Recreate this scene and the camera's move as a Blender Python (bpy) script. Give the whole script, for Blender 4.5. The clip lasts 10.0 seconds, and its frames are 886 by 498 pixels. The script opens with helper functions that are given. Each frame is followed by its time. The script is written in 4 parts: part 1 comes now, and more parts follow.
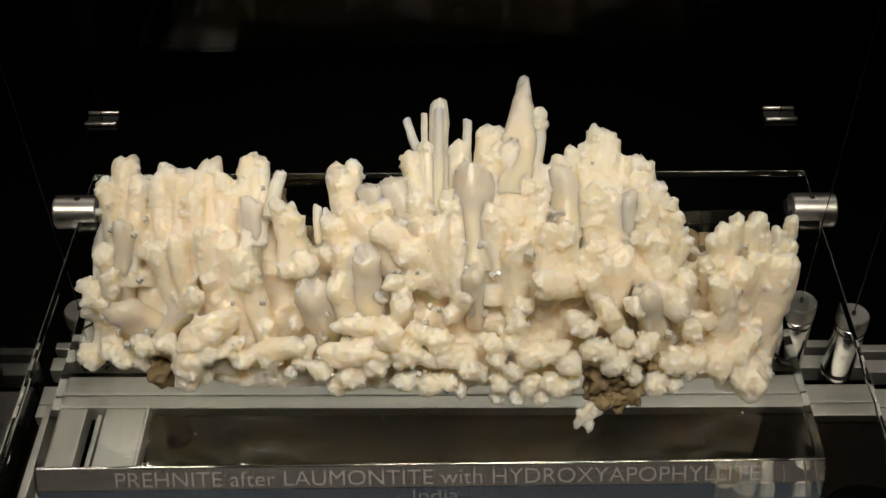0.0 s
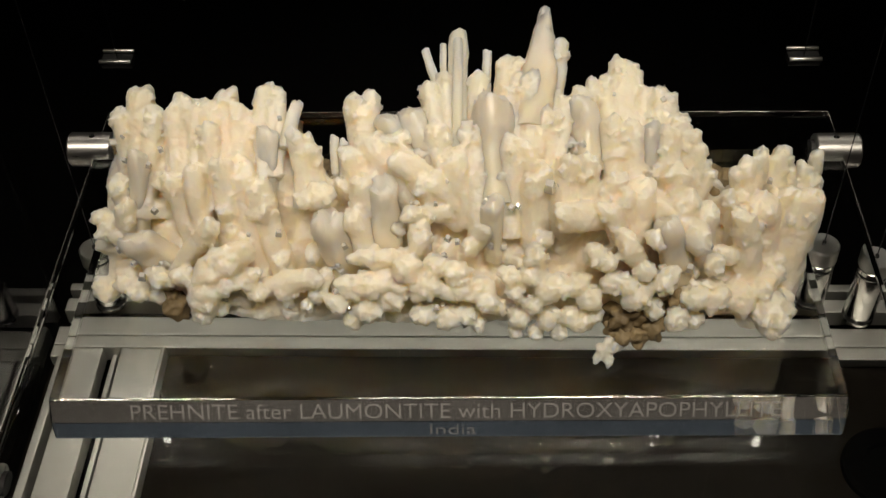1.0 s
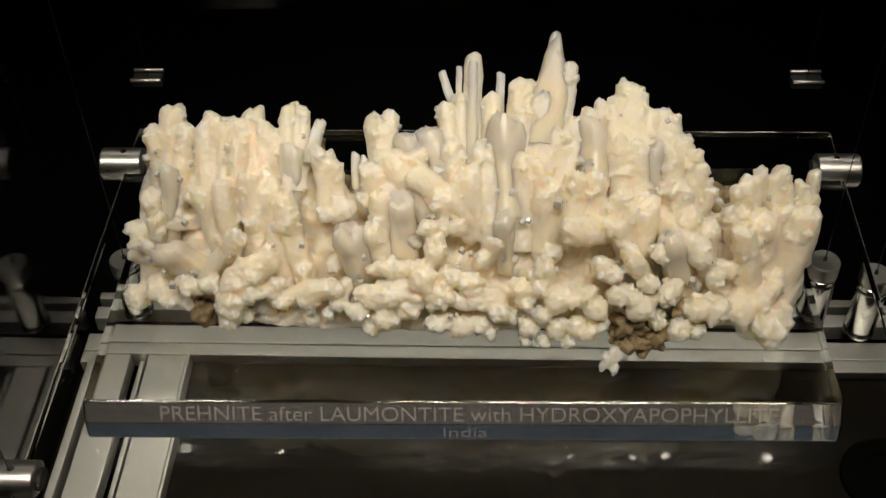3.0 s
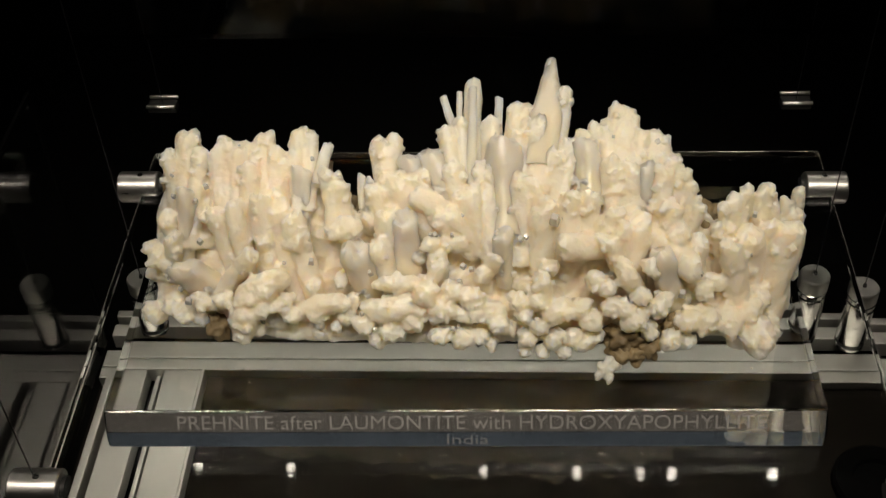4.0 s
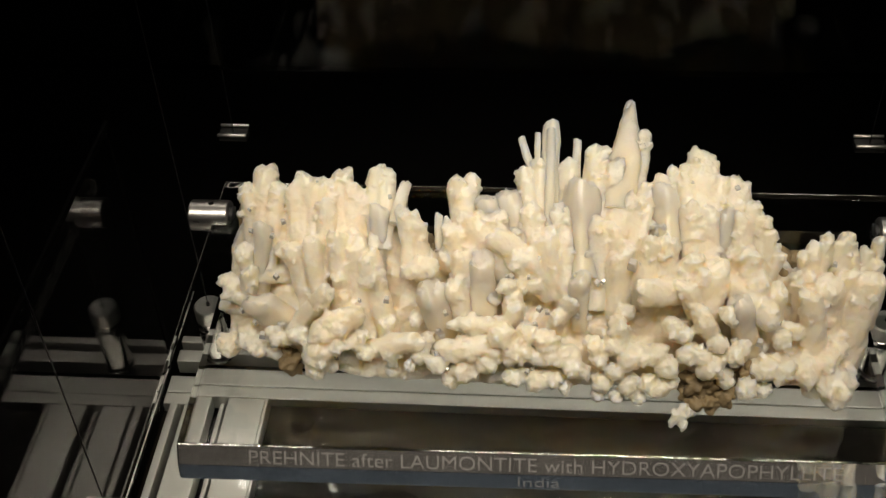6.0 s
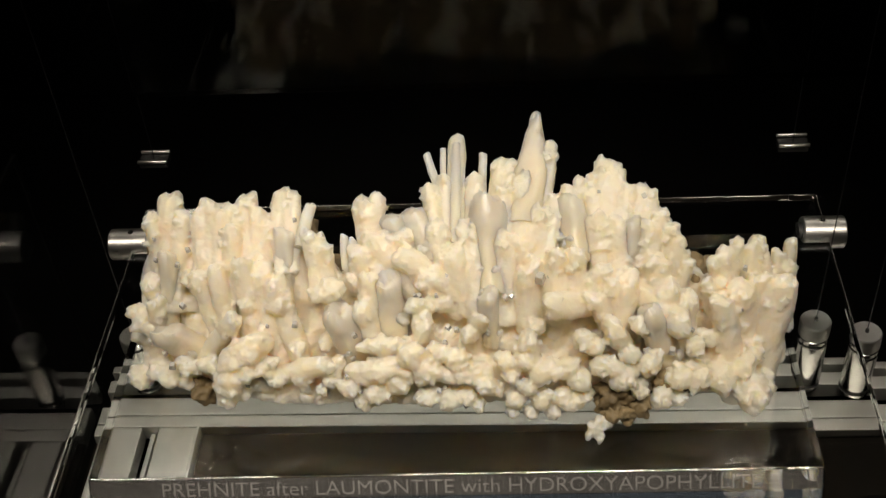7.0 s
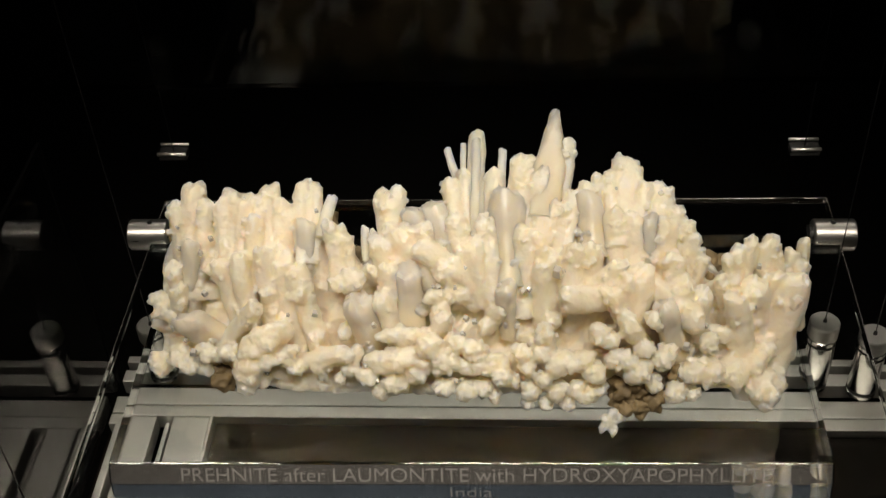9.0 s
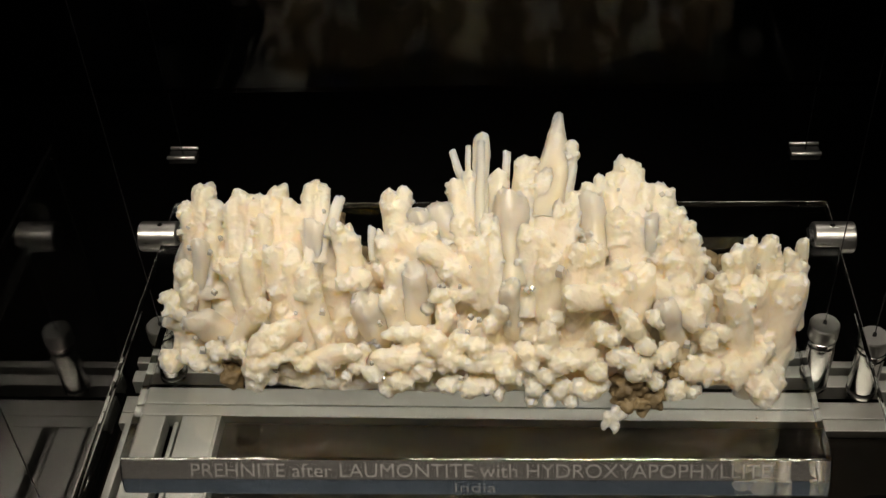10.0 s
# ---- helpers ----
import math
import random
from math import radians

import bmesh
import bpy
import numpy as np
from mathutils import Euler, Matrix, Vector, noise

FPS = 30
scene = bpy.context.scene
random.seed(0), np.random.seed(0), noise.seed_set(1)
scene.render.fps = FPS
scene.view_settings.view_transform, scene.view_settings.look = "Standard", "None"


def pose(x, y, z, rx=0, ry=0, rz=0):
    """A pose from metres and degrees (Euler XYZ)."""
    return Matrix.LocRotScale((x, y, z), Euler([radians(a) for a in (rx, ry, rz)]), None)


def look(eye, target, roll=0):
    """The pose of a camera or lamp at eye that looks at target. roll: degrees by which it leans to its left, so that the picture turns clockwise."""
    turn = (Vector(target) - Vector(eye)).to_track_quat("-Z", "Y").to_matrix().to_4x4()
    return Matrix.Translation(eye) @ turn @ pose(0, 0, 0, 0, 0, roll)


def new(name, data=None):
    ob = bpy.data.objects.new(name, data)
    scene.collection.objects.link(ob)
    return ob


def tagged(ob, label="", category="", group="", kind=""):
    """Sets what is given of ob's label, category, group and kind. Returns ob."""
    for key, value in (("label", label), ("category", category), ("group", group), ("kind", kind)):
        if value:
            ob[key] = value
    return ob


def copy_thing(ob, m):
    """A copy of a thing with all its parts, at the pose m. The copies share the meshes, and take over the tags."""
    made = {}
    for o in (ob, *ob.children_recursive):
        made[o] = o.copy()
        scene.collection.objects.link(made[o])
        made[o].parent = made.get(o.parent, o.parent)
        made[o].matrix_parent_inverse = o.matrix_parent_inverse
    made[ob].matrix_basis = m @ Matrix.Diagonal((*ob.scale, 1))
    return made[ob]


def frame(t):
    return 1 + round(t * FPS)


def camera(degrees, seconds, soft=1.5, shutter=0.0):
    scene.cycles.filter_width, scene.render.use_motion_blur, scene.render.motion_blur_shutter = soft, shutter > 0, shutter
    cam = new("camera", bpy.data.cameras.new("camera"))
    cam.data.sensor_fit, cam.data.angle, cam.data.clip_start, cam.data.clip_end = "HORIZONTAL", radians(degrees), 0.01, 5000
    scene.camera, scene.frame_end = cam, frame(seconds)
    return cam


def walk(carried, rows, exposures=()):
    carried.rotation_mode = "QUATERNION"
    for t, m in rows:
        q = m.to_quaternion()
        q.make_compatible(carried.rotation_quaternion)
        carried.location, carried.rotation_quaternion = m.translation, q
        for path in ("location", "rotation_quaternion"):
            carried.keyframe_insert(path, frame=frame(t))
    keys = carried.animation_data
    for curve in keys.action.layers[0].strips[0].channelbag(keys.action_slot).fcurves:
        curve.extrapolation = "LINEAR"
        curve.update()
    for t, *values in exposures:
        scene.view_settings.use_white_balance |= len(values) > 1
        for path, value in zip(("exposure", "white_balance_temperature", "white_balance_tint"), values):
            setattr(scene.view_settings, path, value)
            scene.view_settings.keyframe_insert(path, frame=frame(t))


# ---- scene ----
cam = camera(40.4, 10.0)
PATH = [
    (0, (0.022, -0.419, 0.457), (-0.015, 1.032, -0.919), -1.3),
    (0.5, (0.021, -0.426, 0.445), (-0.031, 1.004, -0.952), -1.5),
    (1, (0.02, -0.424, 0.441), (-0.041, 0.987, -0.975), -1.7),
    (1.5, (0.022, -0.427, 0.445), (-0.042, 0.984, -0.971), -1.5),
    (2, (0.022, -0.431, 0.45), (-0.043, 0.995, -0.951), -1.3),
    (2.5, (0.02, -0.434, 0.452), (-0.055, 0.989, -0.951), -1.4),
    (4, (0.027, -0.469, 0.478), (-0.078, 0.986, -0.891), -2.8),
    (4.5, (0.025, -0.467, 0.479), (-0.068, 0.995, -0.882), -2.4),
    (5, (-0.001, -0.471, 0.482), (-0.132, 1.005, -0.861), -1.7),
    (5.2, (-0.009, -0.471, 0.483), (-0.169, 0.998, -0.864), -2.0),
    (6.3, (0.021, -0.459, 0.488), (-0.144, 1.01, -0.859), -3.7),
    (6.5, (0.031, -0.459, 0.485), (-0.133, 1.018, -0.854), -4.4),
    (7, (0.046, -0.45, 0.484), (-0.099, 1.03, -0.854), -4.9),
    (7.5, (0.047, -0.45, 0.482), (-0.083, 1.033, -0.853), -4.6),
    (8, (0.043, -0.453, 0.483), (-0.087, 1.029, -0.853), -4.1),
    (8.5, (0.042, -0.458, 0.485), (-0.085, 1.03, -0.845), -3.6),
    (9, (0.037, -0.462, 0.486), (-0.107, 1.025, -0.844), -3.8),
    (9.5, (0.039, -0.464, 0.487), (-0.105, 1.024, -0.841), -3.8),
    (10, (0.038, -0.474, 0.49), (-0.115, 1.023, -0.827), -3.9),
]
walk(cam, [(t, look(eye, target, roll)) for t, eye, target, roll in PATH], [(0, 0.0), (5.2, 0.0), (6.3, 0.13), (10, 0.13)])

# ---- world, lamps, exposure ----
w = bpy.data.worlds.new("world")
scene.world = w
w.use_nodes = True
w.node_tree.nodes["Background"].inputs[0].default_value = (1.0, 0.9, 0.8, 1)
w.node_tree.nodes["Background"].inputs[1].default_value = 0.0002
LAMP_POWER = 5.85
LAMP_X = (-0.47, -0.337, -0.06, 0.07, 0.16, 0.206, 0.344)
for lx in LAMP_X:
    lamp = new("spot_lamp", bpy.data.lights.new("spot_lamp", "SPOT"))
    lamp.data.energy, lamp.data.shadow_soft_size = LAMP_POWER, 0.06
    lamp.data.color = (1.0, 0.885, 0.735)
    lamp.data.spot_size, lamp.data.spot_blend = radians(32), 0.6
    lamp.matrix_world = look((lx, -0.42, 0.96), (0.52 * lx - 0.008, -0.03, 0.04))
REAR_X = (-0.458, -0.311, -0.009, 0.137, 0.235, 0.283, 0.438)
for lx in REAR_X:
    lamp = new("spot_lamp", bpy.data.lights.new("spot_lamp", "SPOT"))
    lamp.data.energy, lamp.data.shadow_soft_size = 0.6, 0.007
    lamp.data.color = (1.0, 0.90, 0.75)
    lamp.data.spot_size, lamp.data.spot_blend = radians(30), 0.6
    lamp.matrix_world = look((lx, 0.666, 1.056), (lx * 0.3, -0.02, 0.06))
scene.view_settings.exposure = 0.0


# ---- materials ----
def nodes_of(name):
    m = bpy.data.materials.new(name)
    m.use_nodes = True
    nt = m.node_tree
    return m, nt, nt.nodes["Principled BSDF"]


def bump(nt, bsdf, layers):
    """layers: (texture kind, scale, strength, distance)."""
    co = nt.nodes.new("ShaderNodeTexCoord")
    last = None
    for kind, scale, strength, dist in layers:
        t = nt.nodes.new(kind)
        t.inputs["Scale"].default_value = scale
        nt.links.new(co.outputs["Object"], t.inputs["Vector"])
        b = nt.nodes.new("ShaderNodeBump")
        b.inputs["Strength"].default_value, b.inputs["Distance"].default_value = strength, dist
        nt.links.new(t.outputs[0], b.inputs["Height"])
        if last:
            nt.links.new(last.outputs[0], b.inputs["Normal"])
        last = b
    nt.links.new(last.outputs[0], bsdf.inputs["Normal"])


def mineral(name, dark, light, rough, sss, trans=0.0, grain=1.0):
    m, nt, b = nodes_of(name)
    co = nt.nodes.new("ShaderNodeTexCoord")
    info = nt.nodes.new("ShaderNodeObjectInfo")
    big = nt.nodes.new("ShaderNodeTexNoise")
    big.inputs["Scale"].default_value, big.inputs["Detail"].default_value = 90, 6
    nt.links.new(co.outputs["Object"], big.inputs["Vector"])
    mix = nt.nodes.new("ShaderNodeMath")
    mix.operation = "MULTIPLY_ADD"
    mix.inputs[1].default_value = 0.45
    nt.links.new(info.outputs["Random"], mix.inputs[0])
    nt.links.new(big.outputs[0], mix.inputs[2])
    ramp = nt.nodes.new("ShaderNodeValToRGB")
    ramp.color_ramp.elements[0].position, ramp.color_ramp.elements[0].color = 0.35, (*dark, 1)
    ramp.color_ramp.elements[1].position, ramp.color_ramp.elements[1].color = 0.95, (*light, 1)
    nt.links.new(mix.outputs[0], ramp.inputs[0])
    nt.links.new(ramp.outputs[0], b.inputs["Base Color"])
    b.inputs["Roughness"].default_value = rough
    b.inputs["IOR"].default_value = 1.55
    b.inputs["Subsurface Weight"].default_value = sss
    b.inputs["Subsurface Radius"].default_value = (1.0, 0.86, 0.62)
    b.inputs["Subsurface Scale"].default_value = 0.012
    zone = nt.nodes.new("ShaderNodeAttribute")
    zone.attribute_name = "zone"
    clearer = nt.nodes.new("ShaderNodeMapRange")
    clearer.inputs[1].default_value, clearer.inputs[2].default_value = 0.55, 1.0
    clearer.inputs[3].default_value, clearer.inputs[4].default_value = 0.0, trans
    nt.links.new(zone.outputs["Fac"], clearer.inputs[0])
    nt.links.new(clearer.outputs[0], b.inputs["Transmission Weight"])
    bump(nt, b, [("ShaderNodeTexVoronoi", 700, 0.30 * grain, 0.0006), ("ShaderNodeTexNoise", 1700, 0.30 * grain, 0.0004)])
    return m


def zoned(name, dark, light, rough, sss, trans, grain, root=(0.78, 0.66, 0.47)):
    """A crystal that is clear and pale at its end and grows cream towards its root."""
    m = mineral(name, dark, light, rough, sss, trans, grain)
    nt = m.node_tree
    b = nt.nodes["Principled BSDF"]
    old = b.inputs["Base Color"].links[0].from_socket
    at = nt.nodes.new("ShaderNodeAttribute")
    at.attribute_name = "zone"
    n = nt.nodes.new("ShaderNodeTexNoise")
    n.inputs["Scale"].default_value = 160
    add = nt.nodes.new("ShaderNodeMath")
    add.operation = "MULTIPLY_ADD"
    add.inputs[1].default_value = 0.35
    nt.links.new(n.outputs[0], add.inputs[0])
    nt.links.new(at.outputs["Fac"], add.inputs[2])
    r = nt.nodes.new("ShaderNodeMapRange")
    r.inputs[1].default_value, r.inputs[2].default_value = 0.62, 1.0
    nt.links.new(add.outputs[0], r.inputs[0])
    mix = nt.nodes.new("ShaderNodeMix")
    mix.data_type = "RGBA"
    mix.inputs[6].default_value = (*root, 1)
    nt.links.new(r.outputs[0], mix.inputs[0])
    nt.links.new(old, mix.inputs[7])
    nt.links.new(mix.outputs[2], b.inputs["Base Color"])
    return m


CREAM = mineral("cream_prehnite", (0.84, 0.715, 0.515), (0.90, 0.825, 0.69), 0.36, 1.0, 0.0, 0.6)
# Tan root: own zoning, plus shade between the crystals put into the colour.
TIPPED = zoned("cream_prehnite_pale_ends_shaded_roots", (0.89, 0.80, 0.62), (0.93, 0.87, 0.73), 0.36, 1.0, 0.03, 0.6, (0.88, 0.76, 0.55))
WHITE = mineral("white_prehnite", (0.90, 0.82, 0.65), (0.93, 0.88, 0.75), 0.40, 1.0, grain=0.8)
GREY = zoned("grey_translucent_prehnite", (0.74, 0.68, 0.575), (0.82, 0.765, 0.66), 0.32, 1.0, 0.14, 0.4, (0.85, 0.735, 0.54))
BROWN = mineral("brown_matrix_and_shaded_back", (0.13, 0.092, 0.043), (0.31, 0.235, 0.125), 0.6, 0.3)


def clear(name, ior, tint=(1, 1, 1), rough=0.0):
    m, nt, b = nodes_of(name)
    b.inputs["Base Color"].default_value = (*tint, 1)
    b.inputs["Transmission Weight"].default_value = 1.0
    b.inputs["Roughness"].default_value = rough
    b.inputs["IOR"].default_value = ior
    return m


ACRYLIC = clear("clear_acrylic", 1.49, (0.97, 0.98, 0.98))
GLASS = clear("shelf_glass", 1.50, (0.93, 0.96, 0.94))
SIDE_GLASS = clear("side_pane_glass", 1.20, (0.96, 0.98, 0.97))
COATED = clear("back_pane_glass", 1.50, (0.97, 0.98, 0.97))
APOPHYLLITE, _, GLOSSY = nodes_of("glassy_apophyllite")
GLOSSY.inputs["Base Color"].default_value = (0.80, 0.79, 0.75, 1)
GLOSSY.inputs["Roughness"].default_value = 0.14
GLOSSY.inputs["Transmission Weight"].default_value = 0.35
GLOSSY.inputs["Coat Weight"].default_value = 1.0
GLOSSY.inputs["Coat Roughness"].default_value = 0.10


def metal(name, tint, rough, stretch):
    m, nt, b = nodes_of(name)
    co = nt.nodes.new("ShaderNodeTexCoord")
    mp = nt.nodes.new("ShaderNodeMapping")
    mp.inputs["Scale"].default_value = stretch
    n = nt.nodes.new("ShaderNodeTexNoise")
    n.inputs["Scale"].default_value, n.inputs["Detail"].default_value = 60, 5
    nt.links.new(co.outputs["Object"], mp.inputs[0])
    nt.links.new(mp.outputs[0], n.inputs["Vector"])
    ramp = nt.nodes.new("ShaderNodeMapRange")
    ramp.inputs[3].default_value, ramp.inputs[4].default_value = rough * 0.7, rough * 1.4
    nt.links.new(n.outputs[0], ramp.inputs[0])
    nt.links.new(ramp.outputs[0], b.inputs["Roughness"])
    col = nt.nodes.new("ShaderNodeValToRGB")
    col.color_ramp.elements[0].color = (*[c * 0.72 for c in tint], 1)
    col.color_ramp.elements[1].color = (*tint, 1)
    nt.links.new(n.outputs[0], col.inputs[0])
    nt.links.new(col.outputs[0], b.inputs["Base Color"])
    b.inputs["Metallic"].default_value = 1.0
    bp = nt.nodes.new("ShaderNodeBump")
    bp.inputs["Strength"].default_value, bp.inputs["Distance"].default_value = 0.06, 0.001
    nt.links.new(n.outputs[0], bp.inputs["Height"])
    nt.links.new(bp.outputs[0], b.inputs["Normal"])
    return m


STEEL = metal("brushed_steel", (0.80, 0.79, 0.76), 0.30, (1, 1, 6))
CHROME = metal("polished_steel", (0.80, 0.79, 0.77), 0.17, (1, 1, 1))
ALU_X = metal("anodised_aluminium_across", (0.68, 0.67, 0.64), 0.5, (0.6, 22, 22))
ALU_Y = metal("anodised_aluminium_along", (0.68, 0.67, 0.64), 0.5, (22, 0.6, 22))


def plain(name, tint, rough, spread=0.25):
    m, nt, b = nodes_of(name)
    co = nt.nodes.new("ShaderNodeTexCoord")
    n = nt.nodes.new("ShaderNodeTexNoise")
    n.inputs["Scale"].default_value, n.inputs["Detail"].default_value = 25, 6
    nt.links.new(co.outputs["Object"], n.inputs["Vector"])
    ramp = nt.nodes.new("ShaderNodeValToRGB")
    ramp.color_ramp.elements[0].color = (*[c * (1 - spread) for c in tint], 1)
    ramp.color_ramp.elements[1].color = (*[c * (1 + spread) for c in tint], 1)
    nt.links.new(n.outputs[0], ramp.inputs[0])
    nt.links.new(ramp.outputs[0], b.inputs["Base Color"])
    b.inputs["Roughness"].default_value = rough
    return m


BLACK = plain("matt_black_lining", (0.0006, 0.0006, 0.0006), 1.0)
BLACK.node_tree.nodes["Principled BSDF"].inputs["Specular IOR Level"].default_value = 0.05
PANEL = plain("dark_floor_panel", (0.005, 0.004, 0.003), 0.35)
PANEL.node_tree.nodes["Principled BSDF"].inputs["Specular IOR Level"].default_value = 0.04
RUBBER = plain("black_rubber", (0.006, 0.006, 0.006), 0.55)
WIRE = metal("dark_steel_wire", (0.05, 0.05, 0.05), 0.5, (1, 1, 1))
FROST = plain("frosted_engraving", (0.26, 0.255, 0.25), 0.8, 0.15)


def part_clear(name, tint, share, rough):
    """Mostly clear, with a share of matt scatter."""
    m, nt, b = nodes_of(name)
    b.inputs["Base Color"].default_value = (*tint, 1)
    b.inputs["Roughness"].default_value = rough
    out = nt.nodes["Material Output"]
    t = nt.nodes.new("ShaderNodeBsdfTransparent")
    mix = nt.nodes.new("ShaderNodeMixShader")
    co = nt.nodes.new("ShaderNodeTexCoord")
    n = nt.nodes.new("ShaderNodeTexNoise")
    n.inputs["Scale"].default_value, n.inputs["Detail"].default_value = 45, 6
    nt.links.new(co.outputs["Object"], n.inputs["Vector"])
    r = nt.nodes.new("ShaderNodeMapRange")
    r.inputs[3].default_value, r.inputs[4].default_value = share * 0.6, share * 1.4
    nt.links.new(n.outputs[0], r.inputs[0])
    nt.links.new(r.outputs[0], mix.inputs[0])
    nt.links.new(t.outputs[0], mix.inputs[1])
    nt.links.new(b.outputs[0], mix.inputs[2])
    nt.links.new(mix.outputs[0], out.inputs["Surface"])
    return m


# Grey and blue tints stand in for reflections in the clear edges.
GREY_FILM = part_clear("grey_film", (0.34, 0.33, 0.32), 0.17, 0.25)
BLUE_REFLECTION = part_clear("blue_reflection_film", (0.20, 0.26, 0.34), 0.24, 0.15)


# ---- builders ----
def part(name, bm, material, parent=None, label="", smooth=False):
    me = bpy.data.meshes.new(name)
    bm.to_mesh(me)
    bm.free()
    me.materials.append(material)
    if smooth:
        me.polygons.foreach_set("use_smooth", [True] * len(me.polygons))
    ob = new(name, me)
    ob.parent = parent
    if label:
        ob["label"] = label
    return ob


def block(x0, x1, y0, y1, z0, z1, edge=0.0, bm=None):
    out = bm or bmesh.new()
    tmp = bmesh.new()
    bmesh.ops.create_cube(tmp, size=1)
    for v in tmp.verts:
        v.co = Vector(((x0 + x1) / 2 + v.co.x * (x1 - x0), (y0 + y1) / 2 + v.co.y * (y1 - y0), (z0 + z1) / 2 + v.co.z * (z1 - z0)))
    if edge:
        bmesh.ops.bevel(tmp, geom=tmp.edges[:], offset=edge, segments=2, affect="EDGES", profile=0.6)
    me = bpy.data.meshes.new("tmp")
    tmp.to_mesh(me)
    tmp.free()
    out.from_mesh(me)
    bpy.data.meshes.remove(me)
    return out


def turned(profile, sides=32, axis="z"):
    """A solid of revolution from (radius, height) pairs."""
    bm = bmesh.new()
    rings = []
    for r, h in profile:
        ring = []
        for i in range(sides):
            a = 2 * math.pi * i / sides
            c = (r * math.cos(a), r * math.sin(a), h)
            ring.append(bm.verts.new(c if axis == "z" else (h, c[0], c[1])))
        rings.append(ring)
    for a, b in zip(rings, rings[1:]):
        for i in range(sides):
            bm.faces.new((a[i], a[(i + 1) % sides], b[(i + 1) % sides], b[i]))
    bm.faces.new(rings[0][::-1])
    bm.faces.new(rings[-1])
    bmesh.ops.recalc_face_normals(bm, faces=bm.faces[:])
    for e in bm.edges:
        if len(e.link_faces) == 2 and e.calc_face_angle(0) > 0.6:
            e.smooth = False
    return bm


def empty(name, m=None):
    e = new(name)
    e.empty_display_size = 0.01
    if m:
        e.matrix_basis = m
    return e


# ---- spotlights over the case ----
LENS, _, lit = nodes_of("lit_lamp_lens")
lit.inputs["Emission Color"].default_value = (1.0, 0.88, 0.72, 1)
lit.inputs["Emission Strength"].default_value = 30
BRIGHT_LENS, _, lit = nodes_of("bright_lamp_lens")
lit.inputs["Emission Color"].default_value = (1.0, 0.92, 0.82, 1)
lit.inputs["Emission Strength"].default_value = 130


def spotlight(m, glow):
    e = empty("spotlight", m)
    part("housing", turned([(0.012, 0.004), (0.015, 0.003), (0.017, 0.004), (0.017, 0.055)], 24), RUBBER, e, smooth=True)
    part("lens", turned([(0.0060, 0.0010), (0.0070, 0.0035)], 24), glow, e, "bright warm lens")
    return tagged(e, "small black spotlight with a bright warm lens", "spotlight", "spotlights over the case")


for lx in LAMP_X:
    spotlight(look((lx, -0.435, 1.062), (0.52 * lx - 0.008, -0.03, 0.04)), LENS)
for lx in REAR_X:
    spotlight(look((lx, 0.670, 1.062), (lx * 0.3, -0.02, 0.06)), BRIGHT_LENS)

# ---- the case ----
BASE_Z, RY0 = -0.117, 0.036
floor = part("floor", block(-1.6, 1.6, -1.4, 1.2, BASE_Z - 0.06, BASE_Z - 0.022), BLACK)
tagged(floor, "matt black floor of the dark display case", "floor", kind="structure")
for nm, bx in (("wall_north", (-1.6, 1.6, 1.2, 1.24, BASE_Z - 0.06, 1.5)), ("wall_south", (-1.6, 1.6, -1.44, -1.4, BASE_Z - 0.06, 1.5)),
               ("wall_west", (-1.64, -1.6, -1.44, 1.24, BASE_Z - 0.06, 1.5)), ("wall_east", (1.6, 1.64, -1.44, 1.24, BASE_Z - 0.06, 1.5)),
               ("ceiling", (-1.64, 1.64, -1.44, 1.24, 1.5, 1.54))):
    tagged(part(nm, block(*bx), BLACK), "matt black lining of the unlit gallery", "wall" if nm != "ceiling" else "ceiling", kind="structure")

front = part("wall_front", block(-0.62, 0.62, -0.162, -0.151, BASE_Z - 0.022, BASE_Z + 0.004), BLACK)
tagged(front, "low black front edge of the case floor", "wall", kind="structure")
canopy = part("canopy", block(-0.9, 0.9, -0.52, 0.80, 1.100, 1.122), BLACK)
tagged(canopy, "matt black roof of the display case holding the spotlights", "case roof", kind="structure")
back_glass = part("window_1", block(-0.9, 0.9, 0.141, 0.150, 0.078, 0.75), COATED)
back_glass.visible_shadow = False
tagged(back_glass, "clear upright glass pane behind the shelf", "glass pane", kind="structure")

side_glass = part("window_2", block(-0.2430, -0.2418, -0.175, 0.075, BASE_Z - 0.004, 0.085), SIDE_GLASS)
side_glass.visible_shadow = False
# Added black strips that block the bright streak along the pane's edges.
part("edge_mask", block(-0.2434, -0.2414, 0.0722, 0.0764, BASE_Z - 0.004, 0.0865), BLACK, side_glass, "added black strip hiding the pane's bright edge")
part("edge_mask", block(-0.2434, -0.2414, -0.175, 0.0721, 0.0828, 0.0865), BLACK, side_glass, "added black strip hiding the pane's bright edge")
tagged(side_glass, "clear upright glass pane beside the shelf, mirroring the rails", "glass pane", kind="structure")

# dark panels sunk between the aluminium rails
for x0, x1 in ((-0.166, 0.62), (-0.2385, -0.2330)):
    p = part("floor_panel", block(x0, x1, -0.15, RY0 - 0.001, BASE_Z - 0.016, BASE_Z - 0.006, 0.0008), PANEL)
    tagged(p, "dark brown-black panel set in the case floor", "floor panel", "floor panels", "structure")


def rail(name, bounds, mat, label):
    r = part(name, block(*bounds, 0.0008), mat)
    return tagged(r, label, "rail", "case floor rails")


